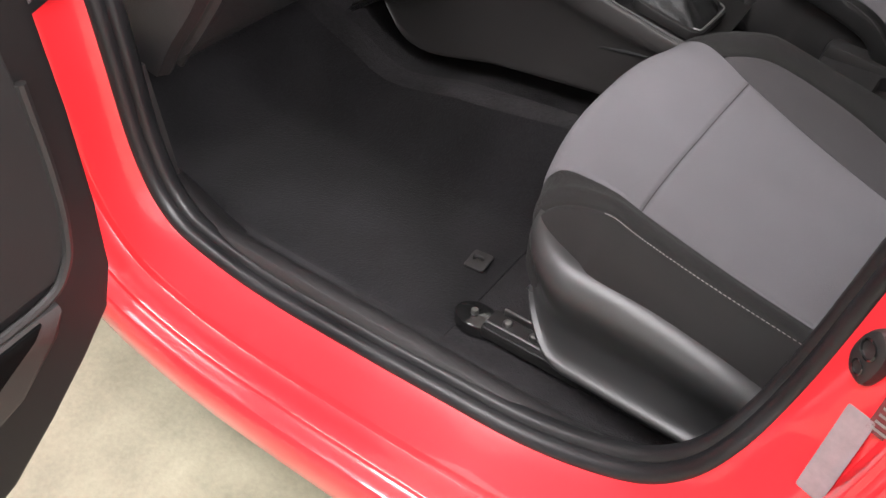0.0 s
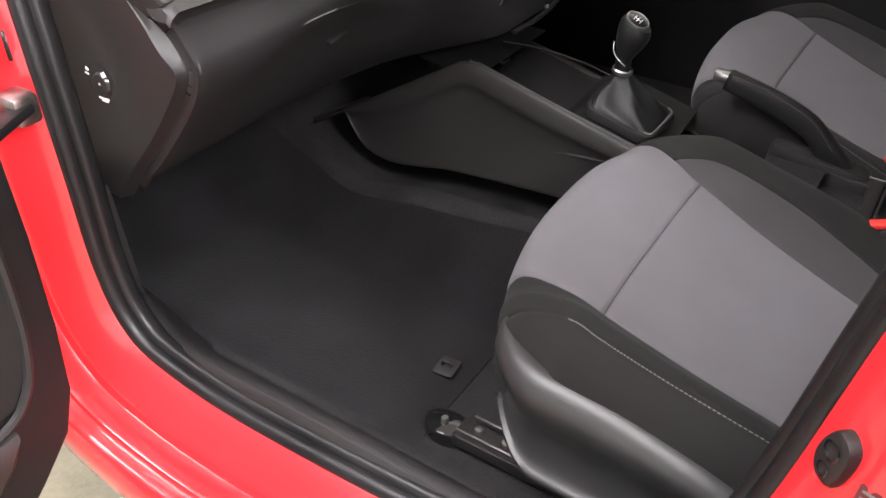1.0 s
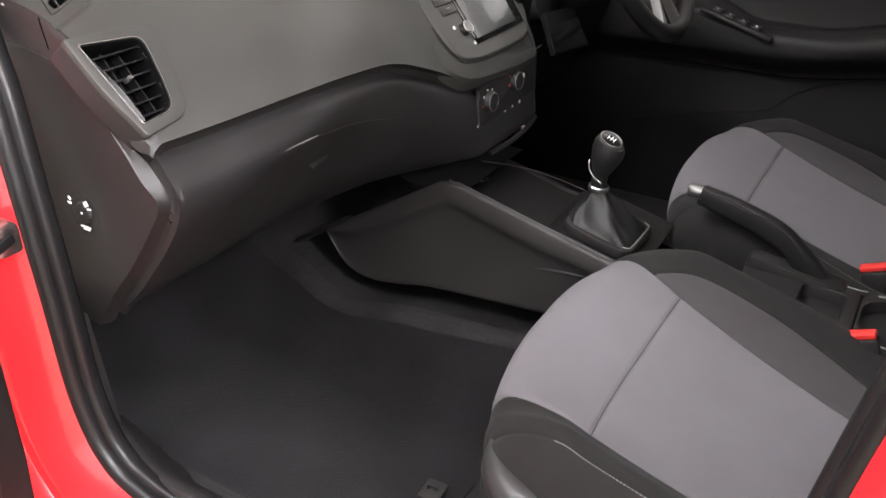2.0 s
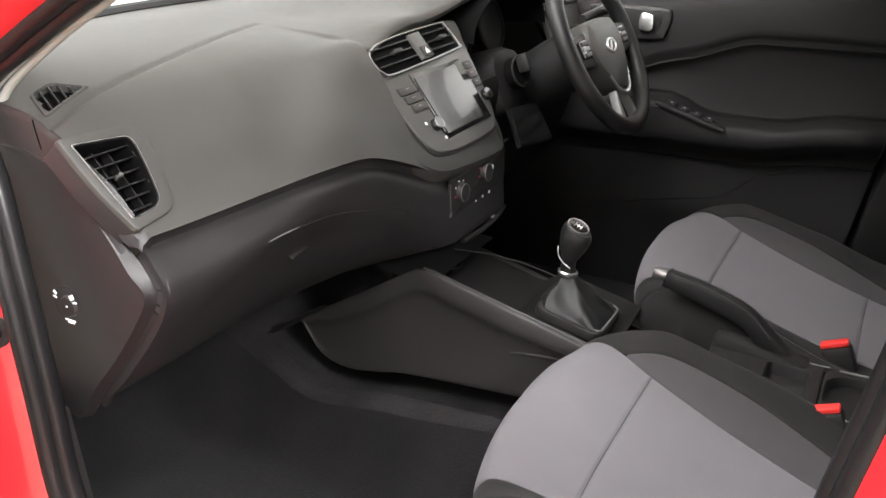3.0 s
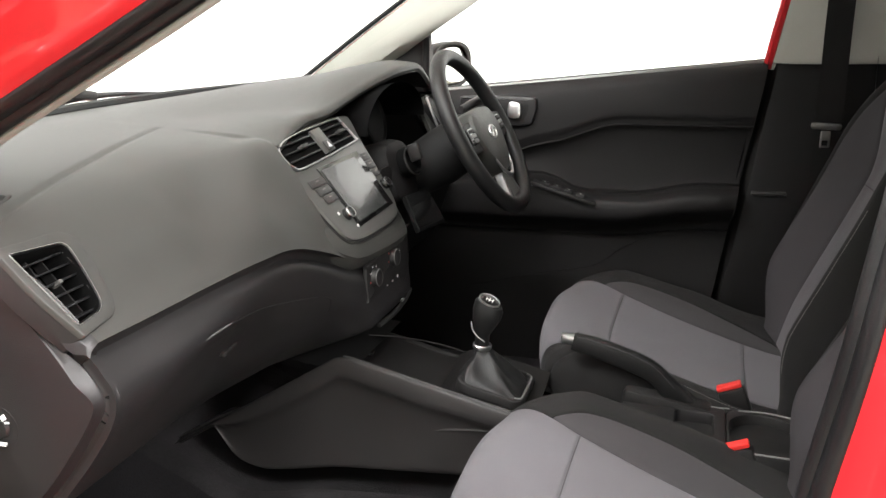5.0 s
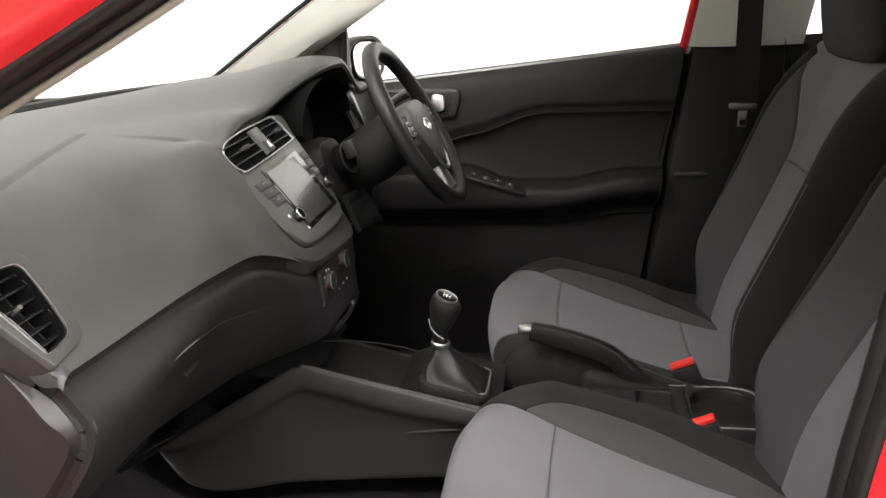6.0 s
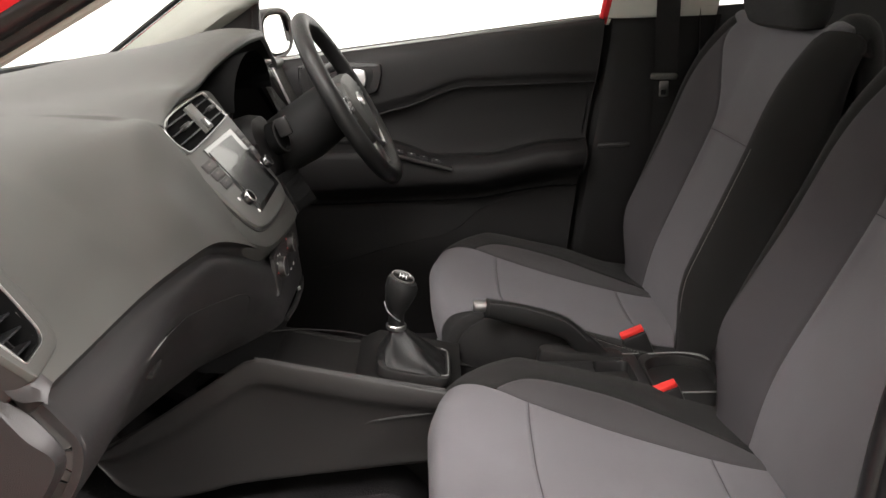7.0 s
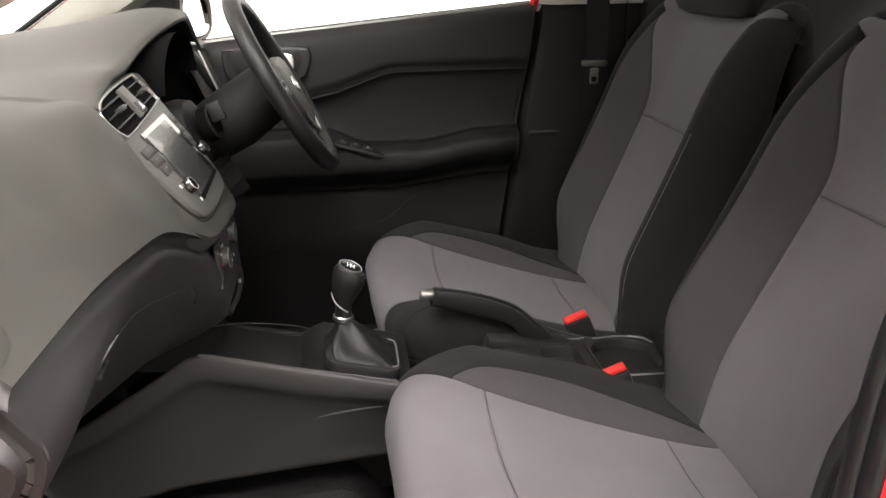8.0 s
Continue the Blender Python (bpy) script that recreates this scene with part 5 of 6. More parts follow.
part("lever", grid([[grip(t / 36, 2 * math.pi * k / 24) for k in range(24)] for t in range(37)], close_v=True), LEATHER, brake, "black leather grip")
part("grip_seam", tube([(0.074, 0.0250, 0.6040), (0.110, 0.0245, 0.5975), (0.150, 0.0240, 0.5865), (0.190, 0.0238, 0.5710), (0.214, 0.0236, 0.5550), (0.240, 0.0234, 0.5270)], 0.0010, 6, n=30), WEDGE, brake, "pale moulded seam")
part("button", box((0.058, 0.034, 0.596), (0.026, 0.019, 0.017), 0.004, pose(0, 0, 0, 0, 4, 0).to_3x3()), SILVER, brake, "chrome release button")
part("button_collar", box((0.071, 0.035, 0.594), (0.008, 0.024, 0.026), 0.005, pose(0, 0, 0, 0, 4, 0).to_3x3()), BLACK, brake)
part("gaiter", box((0.225, 0.038, 0.475), (0.15, 0.045, 0.07), 0.012, pose(0, 0, 0, 0, 8, 0).to_3x3()), BLACK, brake)


def buckle(x, y, z, lean, label):
    root = thing("belt_buckle", (x, y, z - 0.09), label, "belt buckle", "seat belt buckles")
    turn = pose(0, 0, 0, 0, lean, 0).to_3x3()
    part("housing", box(Vector((x + 0.014, y, z - 0.032)), (0.046, 0.026, 0.064), 0.006, turn), BLACK, root)
    part("button", box(Vector((x, y, z + 0.001)), (0.042, 0.018, 0.008), 0.002, turn), REDBUTTON, root, "red release button")
    part("stalk", box(Vector((x + 0.035, y, z - 0.075)), (0.02, 0.012, 0.07), 0.004, turn), BLACK, root)


buckle(0.336, -0.098, 0.500, -22, "black belt buckle with a red button by the passenger seat")
buckle(0.329, 0.093, 0.510, -22, "black belt buckle with a red button by the driver's seat")
single("seat_hinge_bracket", box((0.413, -0.125, 0.450), (0.035, 0.012, 0.020), 0.003, pose(0, 0, 0, 0, -25, 0).to_3x3()), STEEL, "small steel bracket at the foot of the backrest", "bracket")

# ---- driver's door ----
belt = lambda x: 0.985 + 0.090 * x
door = thing("driver_door", (-0.1, 0.70, 0.3), "closed driver's door with black trim panel and armrest", "car door")


def door_in(x, s):
    front = step(0.02, -0.22, x)
    zr = 0.901 - 0.046 * step(0.07, -0.11, x) - 0.045 * step(-0.09, -0.26, x)
    za = 0.722 + 0.035 * step(-0.01, -0.11, x) + 0.024 * step(0.12, 0.31, x)
    zb = 0.655 + 0.030 * step(0.05, 0.34, x)
    arm = 0.022 * step(0.42, 0.33, x)
    c = spline([(0.715, belt(x) + 0.002, 0), (0.690, belt(x), 0), (0.672, belt(x) - 0.018, 0), (0.664, belt(x) - 0.05, 0), (0.661, zr + 0.016, 0), (0.662, zr + 0.001, 0), (0.669, zr - 0.016, 0),
        (0.682, (zr + za) / 2, 0), (0.672, za + 0.010, 0), (0.650 - arm * 0.6, za - 0.004, 0), (0.632 - arm, za - 0.016, 0), (0.628 - arm, zb + 0.02, 0), (0.640 - arm * 0.8, zb, 0), (0.666, zb - 0.03, 0), (0.670, 0.58, 0), (0.667, 0.53, 0), (0.662, 0.48, 0), (0.664, 0.36, 0), (0.67, 0.22, 0)])
    q = c(s)
    return Vector((x - 0.16 * max(0, 1.02 - q.y) * step(0.0, 0.385, x), q.x, q.y))


part("upper_roll", patch(door_in, -0.60, 0.385, 0.0, 0.335, 50, 44, dip=0.001, skirt=0.006), DOORPLASTIC, door, "dark grey grained upper door trim")
part("cloth_insert", patch(door_in, -0.60, 0.385, 0.335, 0.47, 50, 20, dip=0.003, skirt=0.006), BOLSTER, door, "black cloth door insert")
part("armrest", patch(door_in, -0.60, 0.385, 0.47, 0.735, 50, 36, dip=0.001, skirt=0.006), DOORPLASTIC, door, "black moulded armrest")
part("lower_panel", patch(door_in, -0.60, 0.385, 0.735, 1, 50, 30, dip=0.001, skirt=0.006), DOORPLASTIC, door, "black lower door panel with a pocket")
part("sill_strip", tube([(x, 0.700, belt(x) + 0.002) for x in (-0.42, -0.2, 0.0, 0.2, 0.38)], 0.006, 8, n=20), DULLSILVER, door, "pale window sill seal")
part("pocket_lip", tube([(-0.30, 0.661, 0.455), (-0.117, 0.663, 0.504), (0.021, 0.666, 0.534), (0.104, 0.668, 0.594), (0.278, 0.662, 0.655)], 0.0012, 8, n=24), DOORPLASTIC, door)
part("outer_skin", grid([[Vector((x, 0.735 + 0.10 * math.sin(math.pi * min(1, max(0, (z - 0.15) / 0.95))), z)) for z in (0.30, 0.38, 0.5, 0.65, 0.8, 0.9, belt(x) - 0.02)] for x in (-0.6, -0.3, 0, 0.2, 0.385)]), RED, door, "red outer door skin")
bez = facing((-0.195, 0.652, 0.912), (1, 0, 0), (0, 0.1, 1))
HB = [(-0.120, 0.022), (-0.10, 0.034), (0.045, 0.034), (0.070, 0.020), (0.062, -0.020), (0.040, -0.036), (-0.09, -0.036), (-0.115, -0.020)]
part("handle_bezel", slab(HB, 0.02, bez, 0.007, 48), BLACK, door, "dark recessed handle surround")
part("handle_cup", slab([(0.78 * x - 0.005, 0.72 * y) for x, y in HB], 0.002, bez @ pose(0, 0, 0.001), 0.0006, 48), DOORPLASTIC, door)
part("door_handle", slab([(-0.006, -0.016), (0.021, -0.019), (0.024, 0.007), (0.016, 0.016), (-0.005, 0.016)], 0.010, bez @ pose(0.010, 0.002, 0.012), 0.003, 32), SILVER, door, "silver inner door handle")
part("switch_panel", box((-0.050, 0.612, 0.726), (0.16, 0.036, 0.010), 0.004, pose(0, 0, 0, 0, 17, 0).to_3x3()), BLACK, door, "black window switch panel")
for k in range(4):
    part("window_switch", box((-0.094 + 0.028 * k, 0.612, 0.747 - 0.0086 * k), (0.020, 0.022, 0.008), 0.003, pose(0, 0, 0, 0, 17, 0).to_3x3()), BLACK, door)
    part("switch_mark", box((-0.093 + 0.028 * k, 0.607, 0.7515 - 0.0086 * k), (0.004, 0.004, 0.0008), 0, pose(0, 0, 0, 0, 17, 0).to_3x3()), WHITE, door, smooth=False)
part("window_glass", grid([[Vector((x + 0.02 * s, 0.705 - 0.14 * s, belt(x) + s * 0.35)) for s in (0, 0.33, 0.66, 1)] for x in (-0.38, -0.1, 0.15, 0.375)]), GLASS, door, "clear side window").visible_shadow = False
# sail and frame ahead of the glass
part("sail", slab([(-0.16, 0.0), (0.025, 0.0), (0.030, 0.146), (-0.020, 0.122), (-0.080, 0.082)], 0.03, facing((-0.42, 0.680, 0.950), (1, 0, 0), (0, -0.25, 1)), 0.004), BLACK, door, "black corner sail")
part("window_frame", tube([(-0.405, 0.678, 0.955), (-0.402, 0.665, 1.02), (-0.395, 0.650, 1.085)], 0.010, 8, n=10), BLACK, door)
part("window_frame", tube([(0.384, 0.700, belt(0.385) - 0.01), (0.398, 0.672, 1.10), (0.425, 0.63, 1.25), (0.43, 0.60, 1.33)], 0.012, 8, n=16), RED, door, "red window frame edge")

# door mirror outside
mirror = thing("door_mirror", (-0.42, 0.80, 0.94), "red and black door mirror with clear glass", "door mirror")
part("housing", grid([[Vector((-0.390 - 0.085 * d + 0.020 * math.cos(a), 0.836 + 0.112 * r * math.copysign(abs(math.cos(a)) ** 0.7, math.cos(a)), 1.005 + 0.062 * r * math.copysign(abs(math.sin(a)) ** 0.7, math.sin(a)))) for a in (2 * math.pi * k / 32 for k in range(32))] for r, d in ((0.80, 0.02), (0.84, -0.03), (0.96, -0.06), (1.0, 0.0), (0.98, 0.3), (0.85, 0.7), (0.5, 1.0), (0.02, 1.08))], close_v=True), TRIM, mirror)
part("mirror_glass", slab([(0.086 * math.copysign(abs(math.cos(a)) ** 0.7, math.cos(a)), 0.046 * math.copysign(abs(math.sin(a)) ** 0.7, math.sin(a))) for a in (2 * math.pi * k / 32 for k in range(32))], 0.004, facing((-0.386, 0.836, 1.005), (0.16, 1, 0), (-0.12, 0, 1)), 0.001), MIRROR, mirror, "mirror glass")
part("arm", box((-0.44, 0.735, 0.962), (0.06, 0.08, 0.03), 0.01), BLACK, mirror)

# ---- pillars, windscreen and belts ----
trimset = thing("pillar_trim", (0.45, 0.68, 0.3), "dark lower and pale upper centre pillar trim", "pillar trim", kind="structure")
part("lower_trim", patch(lambda x, s: Vector((x - 0.16 * 0.70 * s, 0.684 - 0.020 * math.sin(math.pi * s) - 0.012 * math.sin(math.pi * (x - 0.36) / 0.26) + 0.03 * step(0.41, 0.385, x), 1.018 - 0.70 * s)), 0.385, 0.640, 0, 1, 20, 24, dip=0.003, skirt=0.02), DOORPLASTIC, trimset, "dark grained lower trim")
part("trim_slot", box((0.405, 0.652, 0.735), (0.075, 0.010, 0.010), 0.004), TRIM, trimset)
part("upper_trim", patch(lambda x, s: Vector((x + 0.045 * s, 0.688 - 0.10 * s - 0.01 * math.sin(math.pi * (x - 0.40) / 0.2), 1.004 + 0.36 * s)), 0.388, 0.640, 0, 1, 14, 16, dip=0.003, skirt=0.02), PALE, trimset, "pale grey upper trim")
belt_r = thing("seat_belt", (0.51, 0.60, 0.3), "black seat belt hanging on the centre pillar with a metal tongue", "seat belt")
part("webbing", grid([[Vector((x, y, z)) for x in (0.482, 0.495, 0.520, 0.534)] for y, z in ((0.585, 1.34), (0.605, 1.10), (0.605, 0.90), (0.620, 0.70), (0.63, 0.45), (0.63, 0.33))]), BOLSTER, belt_r, "black woven webbing")
part("tongue", slab(rounded(0.060, 0.014, 0.005), 0.006, facing((0.503, 0.596, 0.895), (1, 0, -0.05), (0, -0.1, 1)), 0.002), STEEL, belt_r, "metal belt tongue")
part("tongue_tip", slab(rounded(0.020, 0.036, 0.003), 0.003, facing((0.503, 0.596, 0.868), (1, 0, 0), (0, -0.1, 1)), 0.001, inset=rounded(0.012, 0.012, 0.002, cy=-0.008)), STEEL, belt_r, "metal tongue tip")


ap = thing("windscreen_pillar", (-0.5, 0.66, 0.95), "windscreen pillar with pale inner trim and red outside", "windscreen pillar", "windscreen pillars", kind="structure")
PA = spline([(-0.760, 0.665, 0.960), (-0.71, 0.657, 0.991), (-0.46, 0.623, 1.150), (-0.20, 0.585, 1.300), (0.02, 0.55, 1.385)])
PB = spline([(-0.560, 0.690, 0.975), (-0.480, 0.668, 1.030), (-0.330, 0.590, 1.115), (-0.13, 0.540, 1.225), (0.10, 0.52, 1.33)])
part("inner_trim", grid([[PA(k / 24).lerp(PB(k / 24), s) + Vector((0.3, -0.25, -0.2)) * 0.06 * math.sin(math.pi * s) for s in (0, 0.15, 0.35, 0.6, 0.85, 1)] for k in range(25)]), PILLARTRIM, ap, "pale grey inner trim")
part("outer_skin", grid([[PA(k / 24).lerp(PB(k / 24), s) + Vector((-0.2, 0.6, 0.3)) * 0.05 * (0.15 + math.sin(math.pi * s)) for s in (0, 0.25, 0.5, 0.75, 1)] for k in range(25)]), RED, ap, "red outer skin")
part("glass_edge", tube([PA(k / 12) + Vector((-0.006, 0, 0.006)) for k in range(13)], 0.006, 6, n=30), RUBBER, ap, "black glass edge")
ap2 = thing("windscreen_pillar", (-0.5, -0.66, 0.95), "windscreen pillar with pale inner trim beside the open door", "windscreen pillar", "windscreen pillars", kind="structure")
mir = lambda p: Vector((p.x, -p.y, p.z))
part("inner_trim", grid([[mir(PA(k / 24)).lerp(OPENING((0.0 + (2.9 * (1 - k / 24))) / 21) + Vector((0.004, 0.030, -0.012)), s) + Vector((0.3, 0.25, -0.2)) * 0.02 * math.sin(math.pi * s) for s in (0, 0.2, 0.5, 0.8, 1)] for k in range(25)]), PALE, ap2, "pale grey inner trim")
part("glass_edge", tube([mir(PA(k / 12)) + Vector((-0.006, 0, 0.006)) for k in range(13)], 0.006, 6, n=30), RUBBER, ap2, "black glass edge")
part("trim_edge", tube([opening(k / 16 * 3.15 / 21, -0.0130 - 0.009 * step(0.55, 0.95, k / 16), 0.030) for k in range(17)], 0.0048, 10, n=60), PILLARTRIM, ap2, "pale edge of the inner trim beside the seal")

screen = thing("windscreen", (-0.8, 0, 0.96), "clear windscreen with black lower edge", "windscreen", kind="structure")
part("pane", grid([[Vector((-0.925 + 0.50 * y * y * (1 - 0.55 * s) + 0.90 * s, y * (1 - 0.17 * s), 0.972 + 0.45 * s - 0.04 * (y / 0.65) ** 2 * s)) for y in (0.66 * (k / 10 - 1) for k in range(21))] for s in (k / 10 for k in range(11))]), GLASS, screen, "clear laminated glass").visible_shadow = False
part("lower_edge", tube([(-0.930 + 0.50 * y * y, y, 0.976) for y in (0.66 * (k / 8 - 1) for k in range(17))], 0.012, 8, n=60), RUBBER, screen, "black lower glass edge")
single("cowl", grid([[Vector((-0.945 + 0.5 * y * y - d, y, 0.950 - 0.3 * d)) for y in (0.70 * (k / 10 - 1) for k in range(21))] for d in (0, 0.05, 0.12)]), BLACK, "black plastic cowl below the windscreen", "cowl", kind="structure")
wip = thing("wiper", (-0.93, -0.05, 0.985), "black windscreen wiper resting on the glass", "wiper")
part("arm", tube([(-0.950, -0.16, 0.966), (-0.956, 0.00, 0.986), (-0.958, 0.08, 0.992), (-0.955, 0.19, 0.990), (-0.948, 0.34, 0.979)], lambda t: 0.003 + 0.006 * math.sin(math.pi * t), 8, n=30, squash=(1, 0.8)), TRIM, wip)
part("pivot", box((-0.958, 0.105, 0.998), (0.03, 0.070, 0.020), 0.006, pose(0, 0, 0, -10, 0, 0).to_3x3()), TRIM, wip, "grey wiper pivot")

# ---- open passenger door ----
odoor = thing("passenger_door", (-0.43, -0.88, 0.25), "open front passenger door with black trim and red edge", "car door")
DO = [(-0.858, 1.00), (-0.852, 0.90), (-0.855, 0.77), (-0.854, 0.65), (-0.858, 0.53), (-0.866, 0.440), (-0.886, 0.385), (-0.931, 0.338), (-0.996, 0.280), (-1.066, 0.225), (-1.146, 0.190), (-1.386, 0.175), (-1.726, 0.185), (-1.786, 0.25), (-1.806, 0.60), (-1.786, 1.02)]
dm2 = Matrix(((0, 0, 1, -0.370), (1, 0, 0, 0), (0, 1, 0, 0), (0, 0, 0, 1)))
TRIMO = [(-0.871, 0.99), (-0.862, 0.90), (-0.863, 0.77), (-0.862, 0.65), (-0.866, 0.53), (-0.876, 0.452), (-0.901, 0.405), (-0.951, 0.362), (-1.006, 0.318), (-1.076, 0.285), (-1.166, 0.265), (-1.386, 0.26), (-1.686, 0.27), (-1.746, 0.33), (-1.766, 0.60), (-1.746, 1.00)]
part("door_frame", slab([(y - 0.012, z + 0.010) for y, z in TRIMO], 0.085, dm2 @ pose(0, 0, -0.012), 0.012), RED, odoor, "red painted door shell")
panel = part("trim_panel", slab(DO, 0.035, dm2, 0.012), DOORPLASTIC, odoor, "black door trim panel")
part("trim_insert", slab([(-0.905, 0.80), (-0.897, 0.66), (-0.900, 0.56), (-0.915, 0.50), (-0.935, 0.470), (-1.2, 0.44), (-1.7, 0.46), (-1.7, 0.80)], 0.010, dm2 @ pose(0, 0, 0.006), 0.005), BOLSTER, panel, "dark cloth insert")
part("pocket", slab([(-0.945, 0.448), (-0.958, 0.405), (-1.02, 0.352), (-1.10, 0.322), (-1.40, 0.305), (-1.66, 0.315), (-1.66, 0.43), (-1.2, 0.43)], 0.03, dm2 @ pose(0, 0, 0.014), 0.010), TRIM, panel, "moulded door pocket")
# shade inside the pocket, painted as a plate on its face
part("pocket_opening", slab([(-0.972, 0.440), (-0.985, 0.424), (-1.04, 0.392), (-1.15, 0.362), (-1.62, 0.35), (-1.62, 0.42), (-1.15, 0.425), (-1.01, 0.436)], 0.004, dm2 @ pose(0, 0, 0.0165), 0.001), SHADEBLACK, panel, "flat plate painted as the pocket's shaded opening")
part("insert_edge", tube([dm2 @ Vector((y, z, 0.006)) for y, z in ((-0.896, 0.70), (-0.898, 0.60), (-0.905, 0.53), (-0.922, 0.480), (-0.965, 0.452), (-1.10, 0.440))], 0.006, 8, n=30), BLACK, panel, "moulded ridge round the insert")
strap = thing("door_check_strap", (-0.44, -0.80, 0.735), "black steel door check strap on the hinge pillar", "check strap")
part("strap", box((-0.43, -0.830, 0.735), (0.022, 0.10, 0.012), 0.003, pose(0, 0, 0, 10, 0, 12).to_3x3()), RUBBER, strap)
part("bracket", box((-0.450, -0.785, 0.740), (0.036, 0.030, 0.034), 0.006), STEEL, strap, "bright steel bracket")
single("pillar_plug", slab([(0.011 * math.cos(a), 0.016 * math.sin(a)) for a in (2 * math.pi * k / 20 for k in range(20))], 0.004, facing((-0.462, -0.774, 0.800), (0.9, -0.45, 0), (0, 0, 1)), 0.0015), RUBBER, "black oval rubber plug in the red pillar", "plug")
# striker and label on the centre pillar
stk = thing("door_striker", (0.373, -0.73, 0.66), "black door striker plate on the red pillar", "striker")
sm = facing((0.3715, -0.7285, 0.680), (0.70, -0.71, 0), (0.12, 0.03, 1))
part("plate", slab([(0.72 * x, 0.72 * y) for x, y in ((-0.020, -0.012), (-0.012, -0.030), (0.004, -0.034), (0.016, -0.028), (0.022, 0.000), (0.018, 0.024), (-0.002, 0.032), (-0.016, 0.014))], 0.012, sm @ pose(0, 0, 0.008), 0.005, 40), BLACK, stk)
for y, r in ((-0.012, 0.0062), (0.006, 0.0085)):
    part("pocket", lathe([(r, 0.001), (r * 0.85, 0.0015), (r * 0.8, -0.003), (0, -0.003)], sm @ pose(0.001, y, 0.008), 20), PIANO, stk)
    part("screw", lathe([(0.0032, 0), (0.0032, 0.0015), (0.002, 0.002), (0, 0.0018)], sm @ pose(0.001, y, 0.006), 12), STEEL, stk, "steel screw")
lab = thing("pillar_label", (0.386, -0.79, 0.60), "pale paper label beside a printed sticker on the red pillar", "label")
lm = facing((0.3825, -0.7625, 0.603), (0.95, -0.30, 0), (0.12, 0.20, 1))
part("paper", slab(rounded(0.022, 0.088, 0.002, cx=-0.004, cy=0.000), 0.0006, lm, 0.0002), LABELPAPER, lab, "pale paper", smooth=False)
part("sticker", slab(rounded(0.028, 0.045, 0.002, cx=0.016, cy=0.058), 0.0006, lm, 0.0002), DARKRED, lab, "dark red printed sticker", smooth=False)
for k in range(7):
    part("bar", box(lm @ Vector((0.015 - 0.002 * (k % 3), 0.040 + 0.0060 * k, 0.0006)), (0.020 - 0.004 * (k % 3), 0.0022, 0.0004), 0, lm.to_3x3()), DULLSILVER, lab, smooth=False)

# ---- back of the cabin ----
bench = thing("rear_seat", (1.15, 0, 0.28), "dark cloth rear bench in shade behind the front seats", "rear seat")
part("cushion", box((1.12, 0, 0.42), (0.50, 1.24, 0.16), 0.05), BOLSTER, bench)
part("backrest", box((1.42, 0, 0.74), (0.14, 1.24, 0.56), 0.05, pose(0, 0, 0, 0, 20, 0).to_3x3()), BOLSTER, bench)
for s in (-1, 1):
    rd = thing("rear_door", (1.0, 0.70 * s, 0.3), "closed rear door with black trim", "car door", "rear doors")
    part("trim_panel", patch(lambda x, v: Vector((x, s * (0.70 - 0.03 * math.sin(math.pi * v)), 1.035 + 0.03 * (x - 0.6) - 0.72 * v)), 0.60 if s > 0 else 0.52, 1.60, 0, 1, 16, 16, dip=0.002, skirt=0.02), BLACK, rd)
    part("trim_strip", box((1.02, s * 0.662, 0.750), (0.065, 0.006, 0.010), 0.002), DULLSILVER, rd, "thin pale trim strip")
    part("sill_strip", box((1.1, s * 0.705, 1.043), (1.0, 0.012, 0.016), 0.004, pose(0, 0, 0, 0, -1.7, 0).to_3x3()), DULLSILVER, rd, "bright window sill strip")
    part("window_glass", grid([[Vector((x, s * (0.70 - 0.14 * v), 1.05 + 0.30 * v)) for v in (0, 0.5, 1)] for x in (0.60, 1.0, 1.5)]), GLASS, rd, "clear rear side window").visible_shadow = False
    part("window_post", box((1.56, s * 0.63, 1.20), (0.14, 0.05, 0.40), 0.01, pose(0, 0, 0, -20 * -s, 0, 0).to_3x3()), BLACK, rd)
single("tailgate", box((1.70, 0, 0.75), (0.06, 1.36, 0.75), 0.02), BLACK, "dark tailgate trim closing the cabin", "tailgate", kind="structure")
# left centre pillar trim inside the opening
single("pillar_trim_left", patch(lambda x, s: Vector((x + 0.06 * (1 - s) * 0.5, -0.715 + 0.06 * (1 - s), 1.36 - 1.05 * s)), 0.385, 0.56, 0, 1, 10, 20, dip=0.002, skirt=0.01), BLACK, "dark centre pillar trim beside the passenger seat", "pillar trim", kind="structure")
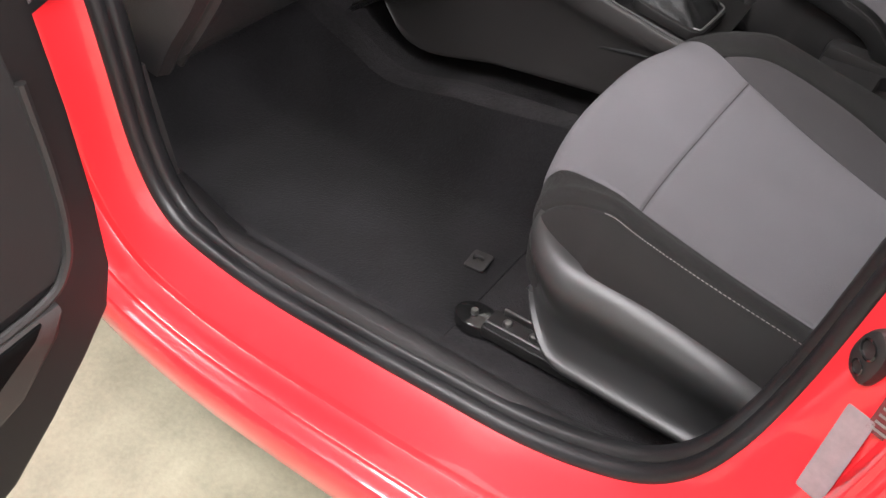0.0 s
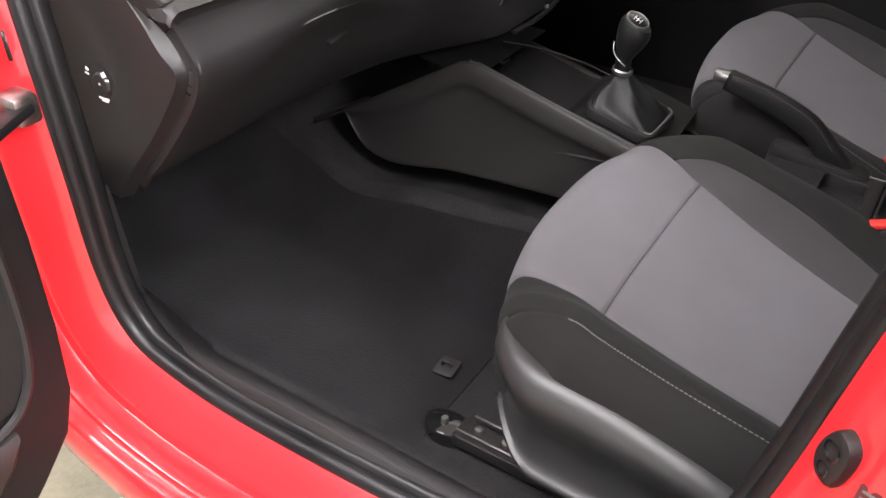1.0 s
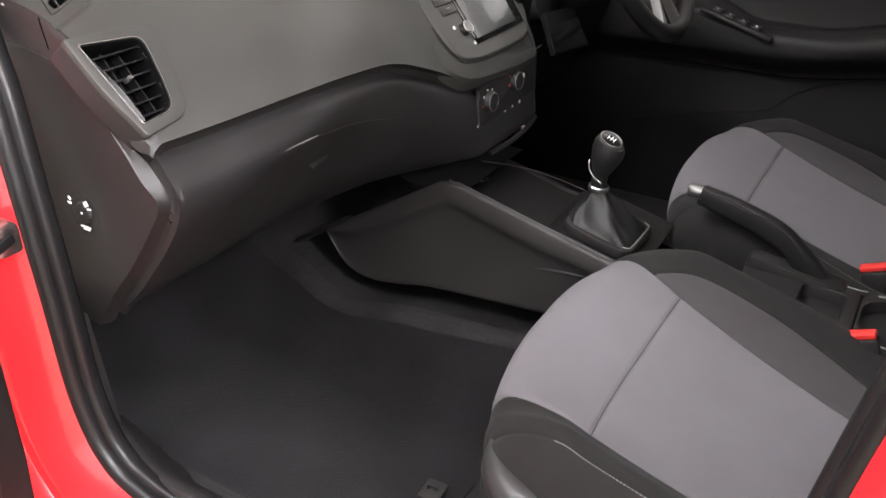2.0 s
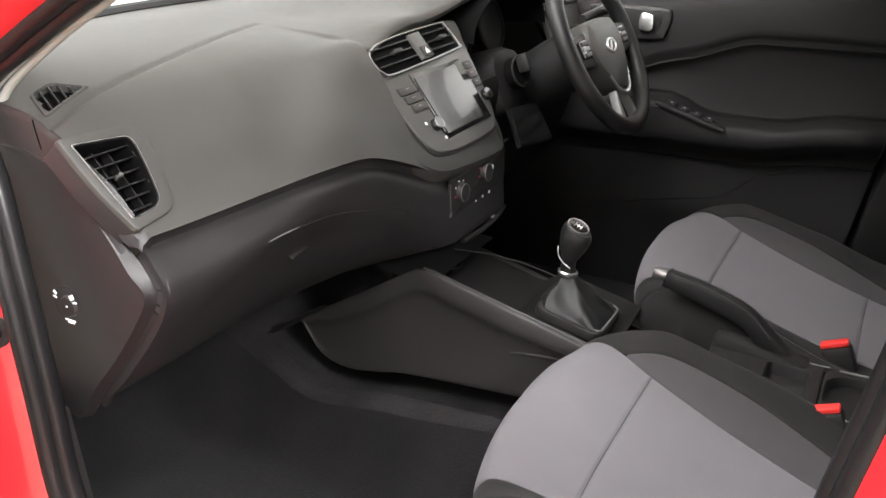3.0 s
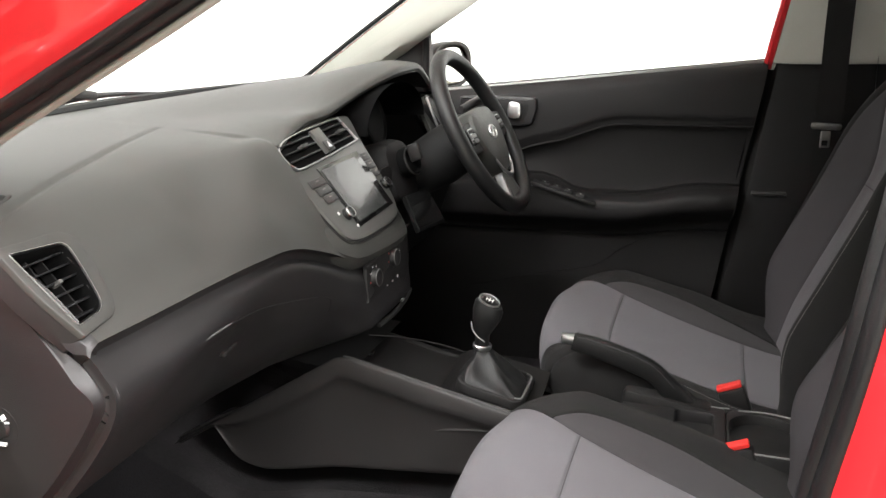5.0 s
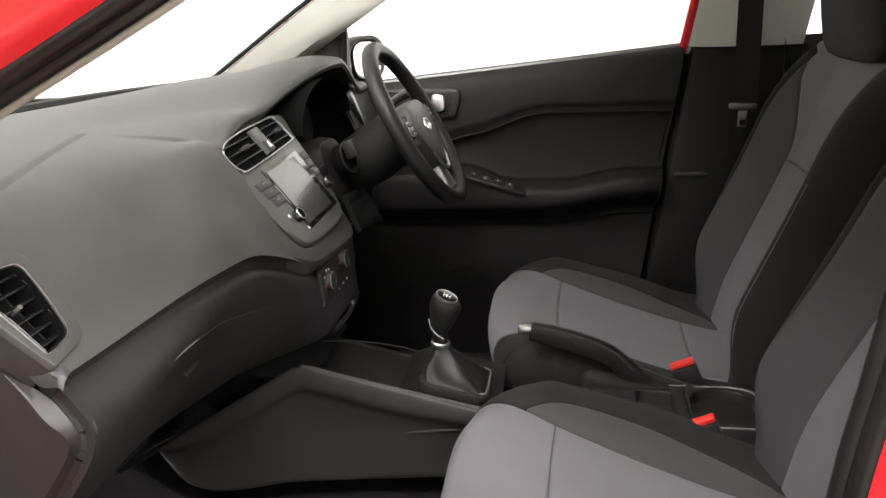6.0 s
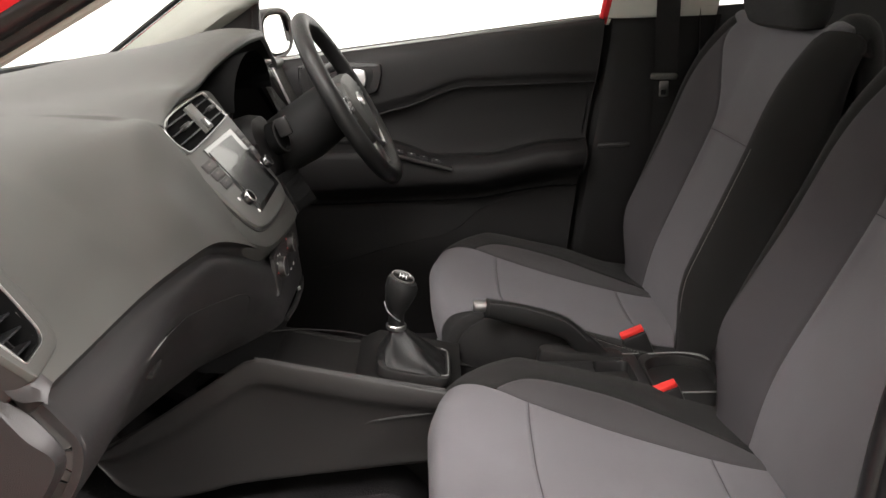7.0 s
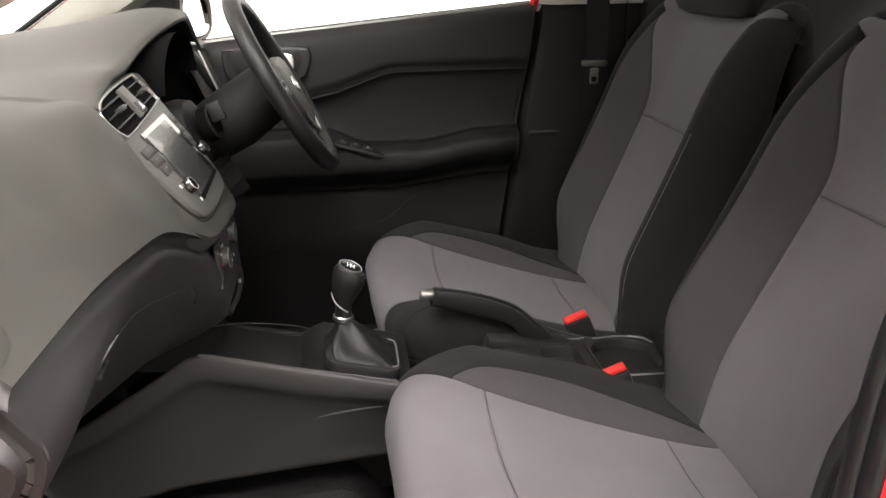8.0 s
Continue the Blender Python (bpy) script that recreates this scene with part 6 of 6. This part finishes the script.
# footwell side walls
single("kick_panel", patch(lambda x, s: Vector((x, -0.705 + 0.02 * step(-0.46, -0.60, x) + 0.02 * s, 0.60 - 0.33 * s)), -1.02, -0.455, 0, 1, 20, 16, dip=0.001, skirt=0.01), BLACK, "black kick panel beside the footwell", "kick panel", kind="structure")
single("kick_panel", box((-0.75, 0.71, 0.6), (0.55, 0.03, 0.70), 0.01), BLACK, "black kick panel beside the driver's footwell", "kick panel", kind="structure")

# ---- the rest of the shell, which closes the car round the cabin ----
shell = thing("car_shell", (0.0, 0.0, 0.2), "glossy red bonnet, sides and tail of the hatchback", "car shell", kind="structure")
part("bonnet", grid([[Vector((-0.99 - 0.78 * s + 0.45 * y * y * (1 - s) + 0.25 * y * y * s, y, 0.935 - 0.17 * s - 0.12 * s * s - 0.10 * (y / 0.7) ** 4)) for y in (0.74 * (k / 12 - 1) for k in range(25))] for s in (j / 12 for j in range(13))]), RED, shell, "red bonnet")
part("nose", grid([[Vector((-1.77 + 0.25 * y * y - 0.06 * math.sin(math.pi * v), y, 0.645 - 0.10 * (y / 0.7) ** 4 - 0.43 * v)) for y in (0.74 * (k / 12 - 1) for k in range(25))] for v in (j / 8 for j in range(9))]), RED, shell, "red nose and bumper")
for s in (-1, 1):
    part("front_wing", grid([[Vector((x, s * (0.74 + 0.05 * math.sin(math.pi * v)), 0.835 - 0.09 * (-1.0 - x) / 0.7 - 0.60 * v)) for v in (j / 8 for j in range(9))] for x in (-1.63 + 0.0875 * k for k in range(12))]), RED, shell, "red front wing")
    part("rear_side", grid([[Vector((x, s * (0.74 + 0.06 * math.sin(math.pi * v)), 1.03 + 0.03 * (x - 0.6) - 0.80 * v)) for v in (j / 8 for j in range(9))] for x in (0.58 + 0.13 * k for k in range(10))]), RED, shell, "red rear side")
part("tail", grid([[Vector((1.76 + 0.05 * math.sin(math.pi * v), y, 1.07 - 0.84 * v)) for y in (-0.74, -0.4, 0, 0.4, 0.74)] for v in (j / 8 for j in range(9))]), RED, shell, "red tail")
